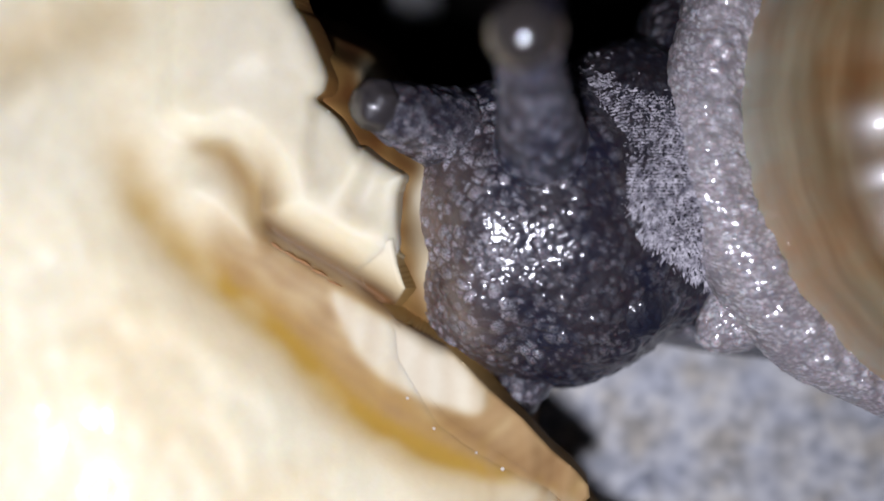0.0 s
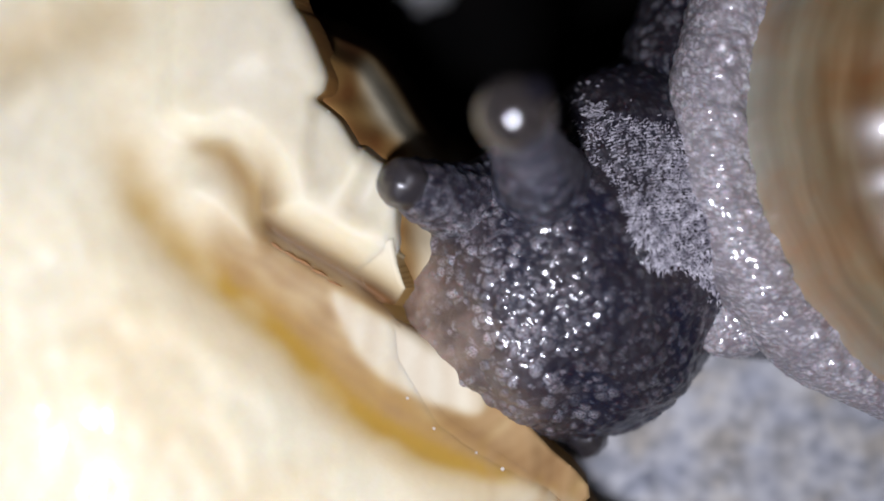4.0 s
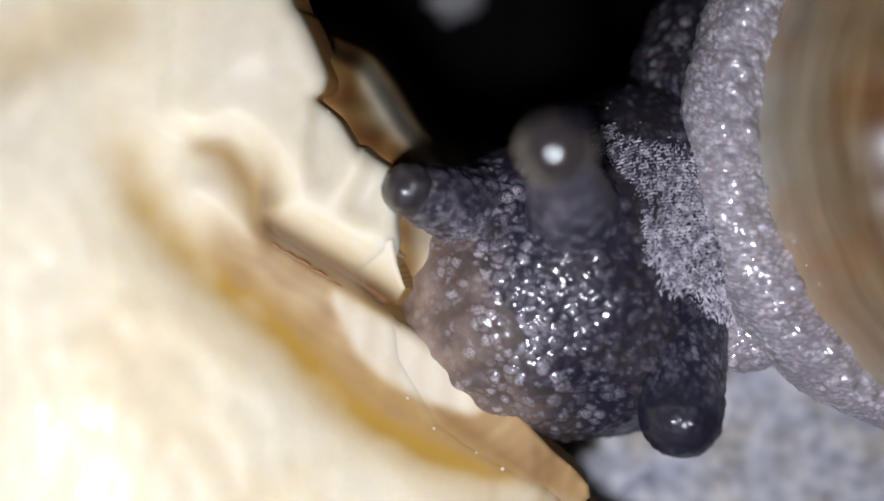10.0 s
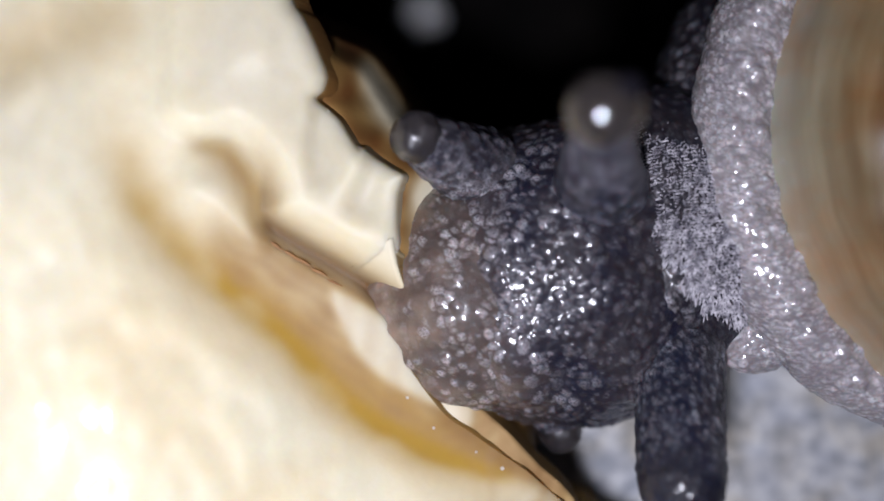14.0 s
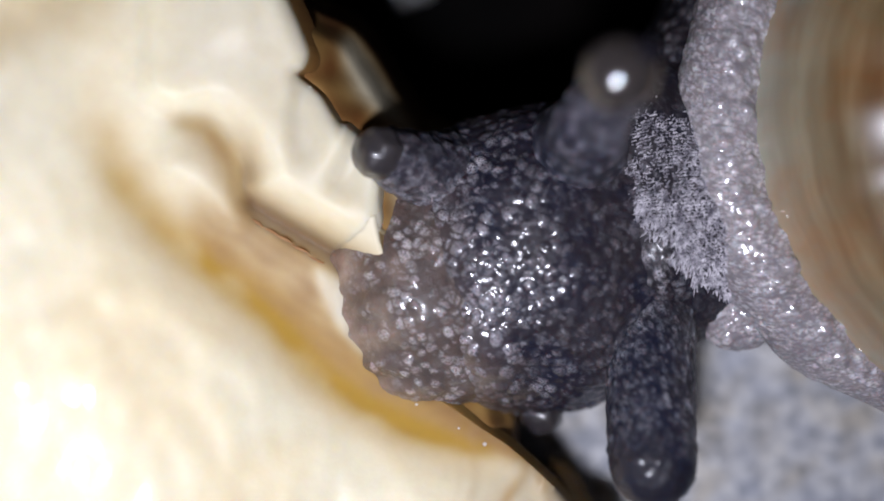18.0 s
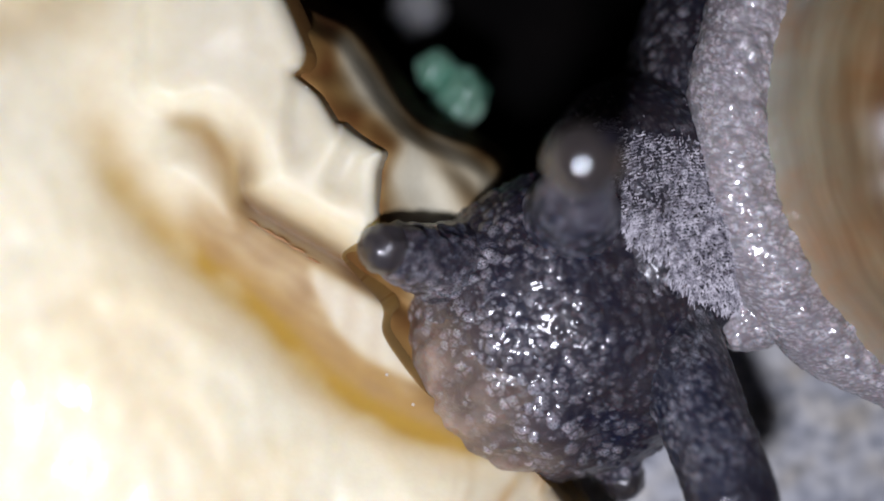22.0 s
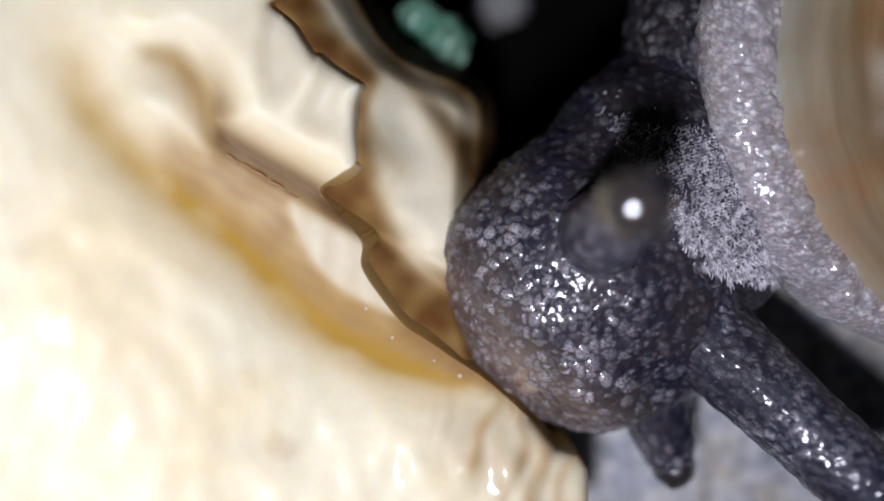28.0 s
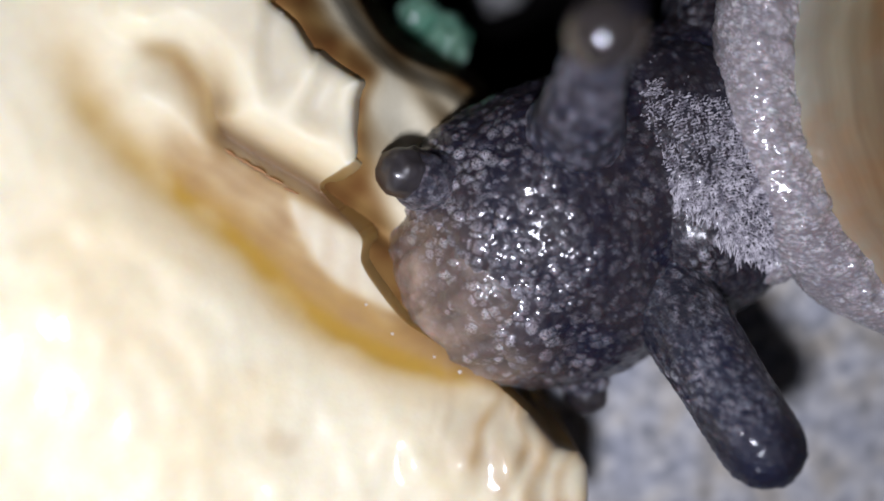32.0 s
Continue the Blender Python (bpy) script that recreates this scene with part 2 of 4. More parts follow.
def plates(p, size, seed=0.0):
    """Irregular skin plates: the dome of the plate at p, its flat top, and its lot from 0 to 1."""
    q = Vector((p[0] / size + seed, p[1] / size, p[2] / size))
    q = q + 0.2 * noise.noise_vector(q * 1.1)
    (f1, f2, *_), (cell, *_) = noise.voronoi(q)
    lot = min(1.0, max(0.0, 0.5 + 1.5 * noise.noise((cell[0] * 3.7, cell[1] * 3.7, cell[2] * 3.7 + 5))))
    return max(0.0, 1 - (f1 / 0.62) ** 2), min(1.0, max(0.0, (f2 - f1 - 0.10) / 0.16)), lot


def field(blobs, p, soft):
    """A smooth union of eggs: below zero inside. blobs: centre, radii, turn in degrees."""
    total = np.zeros(len(p))
    for c, r, turn in blobs:
        q = p - np.asarray(c, float)
        a = radians(turn)
        q = np.column_stack((q[:, 0] * math.cos(a) + q[:, 1] * math.sin(a), q[:, 1] * math.cos(a) - q[:, 0] * math.sin(a), q[:, 2]))
        r = np.asarray(r, float)
        k0 = np.sqrt(((q / r) ** 2).sum(axis=1))
        k1 = np.sqrt(((q / r ** 2) ** 2).sum(axis=1)) + 1e-6
        total += np.exp(-np.clip(k0 * (k0 - 1) / k1, -4, 12) / soft)
    return -soft * np.log(total + 1e-12)


def fleshy(name, parent, mat, blobs, axis, paint, label="", n=420, rings=280, soft=0.7, lumps=0.25, seed=0.0):
    """One body of flesh round an axis through blended eggs. paint(p) gives the plates (size, height), their paleness and the rosy stain."""
    a, b = np.asarray(axis[0], float), np.asarray(axis[1], float)
    mid = (a + b) / 2
    ends = []
    for tip in (a, b):
        lo, hi = 0.0, 3.0
        for _ in range(40):
            m = (lo + hi) / 2
            lo, hi = (m, hi) if field(blobs, (mid + (tip - mid) * m)[None], soft)[0] < 0 else (lo, m)
        ends.append(mid + (tip - mid) * lo)
    f = (1 - np.cos(np.linspace(0, math.pi, rings + 1))) / 2
    line = ends[0] + f[:, None] * (ends[1] - ends[0])
    u = np.linspace(0, 2 * math.pi, n, endpoint=False)
    way = np.column_stack((np.zeros(n), np.cos(u), np.sin(u)))
    start = np.repeat(line, n, axis=0)
    way = np.tile(way, (rings + 1, 1))
    lo, hi = np.zeros(len(start)), np.full(len(start), 9.0)
    for _ in range(26):
        m = (lo + hi) / 2
        inside = field(blobs, start + way * m[:, None], soft) < 0
        lo, hi = np.where(inside, m, lo), np.where(inside, hi, m)
    pts = start + way * lo[:, None]
    grad = np.column_stack([field(blobs, pts + e, soft) - field(blobs, pts - e, soft) for e in np.eye(3) * 0.02])
    grad /= np.linalg.norm(grad, axis=1)[:, None] + 1e-9
    verts, pale, red = [], [], []
    for q, g in zip(pts, grad):
        p = Vector(q)
        h = lumps * noise.noise(p / 1.7 + Vector((seed, 0, 0)))
        grains, white, rosy = paint(p)
        light = 0.0
        for size, high in grains:
            dome, top, lot = plates(p, size, seed + size * 9)
            h += dome * high * (0.5 + lot)
            light = max(light, top * min(1.0, max(0.0, lot * 1.2 + white - 0.75)) if size > 0.2 else 0.55 * top * min(1.0, max(0.0, (lot - 0.62) * 6)))
        verts.append((p + Vector(g) * h)[:])
        pale.append(min(1.0, light * min(1.0, white * 1.3 + 0.25)))
        red.append(rosy)
    ob = mesh_part(name, verts, quads(rings + 1, n), mat, parent, label, pale, stains={"rosy": red})
    return ob, np.asarray(verts), grad


def skinned(name, parent, mat, radii, bumps, label="", n=200, rings=130, lumps=0.0, seed=0.0, white=0.5, shade_span=None):
    """An egg-shaped body part with tubercles. bumps: list of (size, height). The last argument darkens it along y, as
    painted shade.
    """
    def paint(p):
        w = white
        if shade_span:
            w *= min(1.0, max(0.05, (shade_span[1] - p.y) / (shade_span[1] - shade_span[0])))
        return bumps, w, 0.0
    return fleshy(name, parent, mat, [((0, 0, 0), radii, 0)], ((-1, 0, 0), (1, 0, 0)), paint, label, n, rings, 0.2, lumps, seed)[0]


def stalk(name, parent, mat, profile, bumps, label="", n=72, rings=110, bend=0.0, seed=0.0, white=0.75, bare=-2.0):
    """A fleshy feeler: its end is at the origin, it runs down to -z. profile: pairs of depth and radius."""
    depth = [a for a, _ in profile]
    verts, pale = [], []
    for i in range(rings + 1):
        z = depth[-1] * (i / rings) ** 1.25
        r = float(np.interp(z, depth, [b for _, b in profile]))
        for j in range(n):
            u = 2 * math.pi * j / n
            p = Vector((math.cos(u) * r, math.sin(u) * r, -z))
            h, light = 0.0, 0.0
            for size, high in bumps:
                a, b = tubercles(Vector((p.x, p.y, p.z * 0.6)), size, high, seed + size, white)
                h += a
                light = max(light, b)
            k = 1 + h / max(r, 0.1)
            verts.append((p.x * k + bend * (z / depth[-1]) ** 2, p.y * k, p.z))
            pale.append(light * min(1.0, max(0.0, (z - bare) / 1.0 + 0.1)))
    return mesh_part(name, verts, quads(rings + 1, n), mat, parent, label, pale)


def ball(name, parent, mat, r, at=(0, 0, 0), squeeze=(1, 1, 1), label="", n=48, rings=32, rough=0.0, seed=0.0):
    verts = []
    for i in range(rings + 1):
        v = math.pi * i / rings
        for j in range(n):
            u = 2 * math.pi * j / n
            d = Vector((math.sin(v) * math.cos(u), math.sin(v) * math.sin(u), math.cos(v)))
            k = r * (1 + rough * noise.noise(d * 2 + Vector((seed, 0, 0))))
            verts.append((at[0] + d.x * k * squeeze[0], at[1] + d.y * k * squeeze[1], at[2] + d.z * k * squeeze[2]))
    return mesh_part(name, verts, [f[::-1] for f in quads(rings + 1, n)], mat, parent, label)


# ---- the ground: black soil, and the broken concrete slab on it ----
def soil():
    s = [0.0]
    for i in range(24):
        s.append(s[-1] + 3 * 1.38 ** i)
    s = sorted({-a for a in s} | set(s))
    m = len(s)
    verts = [(x, y, -12 + (0.6 * noise.noise((x / 5, y / 5, 0)) if abs(x) + abs(y) < 120 else 0)) for y in s for x in s]
    tagged(mesh_part("ground", verts, quads(m, m, False), SOIL), "near-black soil far below the slab", "ground", kind="structure")


def slab():
    """Concrete with a broken front edge that runs under the snail, bent back at the left to fit the camera's view."""
    nx, ny = 300, 130
    verts = []
    for j in range(ny):
        for i in range(nx):
            x = -70 + 160 * i / (nx - 1)
            # the left of the edge is drawn back so no slab shows behind the head
            edge = -1.2 - 4.0 * min(1.0, max(0.0, (7.0 - x) / 5.0)) + 0.5 * noise.noise((x / 3, 0, 3)) + 0.2 * noise.noise((x, 0, 8))
            y = edge - (j / (ny - 1)) ** 1.6 * 80
            z = 0.10 * noise.noise((x / 1.3, y / 1.3, 0)) + 0.05 * noise.noise((x / 0.4, y / 0.4, 2)) - 0.14
            if j == 0:
                z -= 0.3
            verts.append((x, y, z))
    top = len(verts)
    for i in range(nx):
        x, y, z = verts[i]
        verts.append((x, y + 0.4 * noise.noise((x / 2, 1, 1)), -6))
    for i in range(nx):
        x, y, z = verts[i]
        verts.append((x, y + 0.6, -12.6))
    faces = quads(ny, nx, False)
    for i in range(nx - 1):
        faces.append((i + 1, i, top + i, top + i + 1))
        faces.append((top + i + 1, top + i, top + nx + i, top + nx + i + 1))
    b = len(verts)
    far = (ny - 1) * nx
    for i in range(nx):
        verts.append((verts[far + i][0], verts[far + i][1], -12.6))
    for i in range(nx - 1):
        faces.append((far + i, far + i + 1, b + i + 1, b + i))
    for k, o in ((0, 1), (nx - 1, -1)):
        f = (far + k, k, top + k, top + nx + k, b + k)
        faces.append(f if o > 0 else f[::-1])
    tagged(mesh_part("concrete_slab", verts, [f[::-1] for f in faces], CONCRETE), "grey speckled concrete slab with a broken edge", "pavement", kind="structure")


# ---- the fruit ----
# Its face is one folded sheet over a plan in millimetres, laid out to fit the camera's view: height spreads each point
# along its line of sight.
CREASE = open_curve([(-6.96, 9.82), (-7.00, 4.80), (-6.99, 3.34), (-6.19, 2.75), (-5.35, 2.66), (-4.80, 2.18), (-4.48, 1.46), (-4.38, 0.73), (-3.40, 0.06), (-2.29, -0.59), (-1.17, -1.33), (0.08, -2.17)], 60)
BAND = open_curve([(-8.53, 10.66), (-8.45, 7.59), (-8.35, 4.80), (-8.25, 3.55), (-8.07, 2.57), (-7.66, 1.46), (-6.75, 0.20), (-5.49, -0.94), (-4.38, -1.82), (-3.40, -2.73), (-2.50, -3.73), (-1.17, -4.61), (0.22, -5.26), (1.62, -5.79), (3.15, -6.35), (4.69, -7.19)], 60)
LIP = open_curve([(-4.38, 0.59), (-3.40, -0.05), (-2.29, -0.73), (-1.51, -1.30), (-0.61, -1.96), (0.08, -2.34), (0.71, -2.94), (1.20, -3.45), (2.18, -4.19), (3.15, -5.24), (4.41, -6.35)], 60)
FLAP_EDGE = [(-4.80, 9.82), (-4.21, 7.87), (-3.68, 6.20), (-3.47, 5.85), (-3.29, 5.50), (-3.04, 4.92), (-2.84, 4.39), (-2.86, 4.11), (-2.96, 3.90), (-3.10, 3.74), (-2.77, 3.44), (-2.52, 3.21), (-2.29, 2.85), (-2.06, 2.52), (-1.95, 2.54), (-1.62, 2.29), (-1.24, 2.04), (-0.95, 1.85), (-1.02, 1.60), (-1.09, 1.29), (-1.10, 0.62), (-1.05, 0.02)]
BITTEN = [(-1.05, 0.02), (-1.48, -0.31), (-1.97, -0.66), (-1.80, -0.97)]
EATEN = [(-1.80, -0.97), (-1.51, -1.30), (-0.96, -1.96), (-0.96, -2.61), (-0.50, -3.36), (0.08, -4.08), (0.72, -4.52), (1.40, -5.00), (2.24, -5.58), (3.36, -6.60)]
KNOB = [tuple(a) for a in closed_curve([(-6.50, 2.01), (-5.84, 2.21), (-5.22, 2.01), (-4.77, 1.39), (-4.49, 0.69), (-4.55, 0.03), (-5.01, 0.17), (-5.77, 0.59), (-6.61, 1.15)], 40)]
WEDGE = [tuple(a) for a in closed_curve([(-2.77, -0.98), (-2.01, -1.22), (-1.17, -1.68), (0.08, -2.34), (1.06, -3.42), (0.92, -4.12), (-0.06, -3.91), (-1.17, -3.42), (-1.87, -2.94), (-2.40, -2.17)], 48)]
FOLDS = [open_curve([(-3.01, 3.86, 0.15), (-3.24, 3.20, 0.42), (-3.32, 2.43, 0.40), (-3.24, 1.60, 0.22), (-2.84, 0.68, 0.00)], 24), open_curve([(-1.95, 2.74, 0.15), (-1.87, 2.22, 0.42), (-2.06, 1.67, 0.42), (-2.34, 1.15, 0.32), (-2.59, 0.55, 0.00)], 24)]


def smooth(a):
    a = np.clip(a, 0, 1)
    return a * a * (3 - 2 * a)


def off_path(p, path):
    """Distance of the points from a path, above zero on its left hand, and how far along it they lie, from 0 to 1."""
    best, sign, where = np.full(len(p), 1e9), np.ones(len(p)), np.zeros(len(p))
    q = np.asarray(path, float)[:, :2]
    m = len(q) - 1
    for i in range(m):
        e, r = q[i + 1] - q[i], p - q[i]
        k = np.clip((r @ e) / (e @ e), 0, 1)
        d = np.hypot(r[:, 0] - k * e[0], r[:, 1] - k * e[1])
        near = d < best - 1e-6
        sign = np.where(near, np.where(e[0] * r[:, 1] - e[1] * r[:, 0] >= 0, 1.0, -1.0), sign)
        where = np.where(near, (i + k) / m, where)
        best = np.where(near, d, best)
    return best * sign, where


def within(p, outline):
    """True inside the outline."""
    odd = np.zeros(len(p), bool)
    for (ax, ay), (bx, by) in zip(outline, outline[1:] + outline[:1]):
        cross = (ay > p[:, 1]) != (by > p[:, 1])
        odd ^= cross & (p[:, 0] < (bx - ax) * (p[:, 1] - ay) / (by - ay + 1e-12) + ax)
    return odd


def rough(p, wide, tall, seed):
    return np.array([noise.noise((x / wide, y / tall, seed)) for x, y in p])


def fruit_face(p):
    """Height and stains, with crease shade in them, of the wet face at plan points: thick cream body, golden band,
    layered lip, crack, and the folded white flap.
    """
    x, y = p[:, 0], p[:, 1]
    t = -2.8 - x
    z = 6.33 + 0.2 * (np.sqrt(t * t + 1.6) + t - np.sqrt((t - 6.0) ** 2 + 1.6) - (t - 6.0))
    band, run = off_path(p, BAND)
    band = -band
    crease, _ = off_path(p, CREASE)
    lip, way = off_path(p, LIP)
    soft = rough(p, 1.7, 2.6, 1.3)
    fine = rough(p, 0.5, 0.9, 2.4)
    blotch = rough(p, 0.8, 0.8, 11)
    body = smooth(band / 1.6)
    z += 0.35 * body + 1.3 * smooth(band / 6.0) + body * (0.20 * soft + 0.15 * rough(p, 0.7, 1.1, 17))
    hollow = np.interp(run, (0, 0.15, 0.25, 0.36, 0.78, 0.9, 1), (0.0, 0.05, 0.45, 1.0, 1.0, 0.4, 0.1))
    z -= 0.26 * hollow * np.exp(-(band / 0.7) ** 2)
    # the flap
    flap = smooth((crease + 0.12) / (0.62 + 0.45 * smooth((x + 6.2) / 1.2)))
    tall = 0.92 - 0.35 * smooth((y - 2.0) / 2.6) - 0.25 * smooth((-5.4 - x) / 1.6)
    z += flap * tall + 0.45 * smooth((crease - 0.4) / 2.6) + flap * (0.10 * soft + 0.008 * fine)
    for line in FOLDS:
        off, at = off_path(p, line)
        deep = np.interp(at, np.linspace(0, 1, len(line)), line[:, 2]) * smooth(at / 0.15) * smooth((1 - at) / 0.3)
        z -= 0.95 * deep * smooth(0.5 + off / 0.42) * np.exp(-(np.maximum(0, np.abs(off) - 0.2) / 0.85) ** 2)
    for a, b, wide, deep in DENTS:
        z -= 0.6 * deep * np.exp(-(off_path(p, [a, b])[0] / wide) ** 2)
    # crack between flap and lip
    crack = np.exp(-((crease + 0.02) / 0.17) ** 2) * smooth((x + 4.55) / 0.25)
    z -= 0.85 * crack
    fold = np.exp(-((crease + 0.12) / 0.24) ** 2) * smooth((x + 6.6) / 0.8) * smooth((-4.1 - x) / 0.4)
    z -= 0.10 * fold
    # layered lip
    layer = smooth((-band - 0.15) / 0.35) * smooth((-crease - 0.10) / 0.25) * smooth((x + 6.2) / 1.2)
    strand = np.sin(crease * 17 + 3.0 * rough(p, 0.8, 0.8, 9)) * layer
    z += 0.007 * strand
    inner, _ = off_path(p, KNOB + KNOB[:1])
    inner = np.where(within(p, KNOB), np.abs(inner), -np.abs(inner))
    knob = smooth((inner + 0.35) / 1.15)
    z += knob * (0.48 + 0.05 * (x + 5.3)) + 0.04 * knob * rough(p, 0.5, 0.5, 21)
    inner, _ = off_path(p, WEDGE + WEDGE[:1])
    inner = np.where(within(p, WEDGE), np.abs(inner), -np.abs(inner))
    wedge = smooth((inner + 0.12) / 0.3)
    ribs = np.sin((x * 0.95 - y * 0.10) * 10 + 2.2 * rough(p, 1.1, 1.1, 3))
    z += wedge * (0.08 + 0.010 * ribs)
    # frayed end
    fray = smooth((x - 0.2) / 2.0) * smooth((2.4 - np.abs(lip + 1.2)) / 1.0)
    thread = np.sin((x - 0.25 * y) * 7.0 + 7 * rough(p, 0.9, 1.8, 8))
    z += fray * (0.07 * thread + 0.20 * rough(p, 0.5, 1.1, 6))
    pit = np.exp(-(off_path(p, [(-12.61, 4.39), (-10.51, 4.94), (-8.28, 5.92)])[0] / 1.0) ** 2)
    z -= 0.22 * pit
    spot = np.exp(-(off_path(p, [(-3.12, -7.12), (-2.91, -7.22)])[0] / 0.36) ** 4)
    z += 0.006 * fine + 0.004 * rough(p, 0.2, 0.2, 5)
    ridge = np.exp(-((band + 0.12) / 0.66) ** 2) * hollow
    low = smooth((0.3 - band) / 0.5) * smooth(-crease / 0.3) * smooth((x + 4.6) / 1.5)
    tail = smooth((x + 2.6) / 1.4)
    slope = smooth((crease + 0.2) / 0.2) * smooth((0.75 - crease) / 0.6) * smooth((x + 4.9) / 0.8)
    rose = np.maximum.reduce((0.75 * smooth(crease / 1.8) * (1 - slope), 0.4 * smooth((y - 0.5) / 2.0) * body, 0.5 * fray, 0.65 * knob, 0.9 * wedge * smooth((1.6 - x) / 1.8)))
    free = 1 - np.maximum(knob, wedge)
    tone = np.interp(run, (0, 0.3, 0.45, 0.6, 1), (0.5, 0.8, 0.95, 1.0, 1.0))
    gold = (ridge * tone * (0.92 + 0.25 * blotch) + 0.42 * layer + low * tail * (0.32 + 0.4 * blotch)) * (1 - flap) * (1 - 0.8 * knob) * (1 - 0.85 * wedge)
    # gold and amber of fold and crack: brown flesh plus crease shade, painted in
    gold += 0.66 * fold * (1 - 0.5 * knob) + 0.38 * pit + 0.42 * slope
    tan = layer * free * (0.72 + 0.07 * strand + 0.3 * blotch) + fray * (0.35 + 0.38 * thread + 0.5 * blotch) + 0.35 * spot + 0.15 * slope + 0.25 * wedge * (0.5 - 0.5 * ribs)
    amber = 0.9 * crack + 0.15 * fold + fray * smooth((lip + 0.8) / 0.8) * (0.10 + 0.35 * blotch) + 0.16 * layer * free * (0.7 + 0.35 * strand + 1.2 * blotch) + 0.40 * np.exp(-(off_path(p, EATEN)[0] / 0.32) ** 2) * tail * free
    amber += 0.13 * smooth((x - 0.8) / 1.6) * smooth((lip + 1.1) / 0.7) * (0.8 + blotch)
    rose, gold, tan, amber = [np.clip(v, 0, 1) for v in (rose, gold, tan, amber)]
    wet = np.clip(body * (1 - 1.5 * gold) * (1 - pit), 0, 1)
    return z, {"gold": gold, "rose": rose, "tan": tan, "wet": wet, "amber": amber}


DENTS = [((-4.02, 5.36), (-3.97, 4.52), 0.24, 0.10), ((-2.68, 2.18), (-2.84, 1.76), 0.16, 0.10), ((-2.77, 3.06), (-3.12, 2.57), 0.3, 0.05), ((-5.08, 4.11), (-5.63, 2.99), 0.6, 0.08)]


def soften(a, wide):
    """Blur a grid by wide cells, as wet flesh has no sharp folds."""
    n = int(math.ceil(2.5 * wide))
    k = np.exp(-0.5 * (np.arange(-n, n + 1) / wide) ** 2)
    k /= k.sum()
    for axis in (0, 1):
        a = np.apply_along_axis(lambda v: np.convolve(np.pad(v, n, mode="edge"), k, mode="valid"), axis, a)
    return a


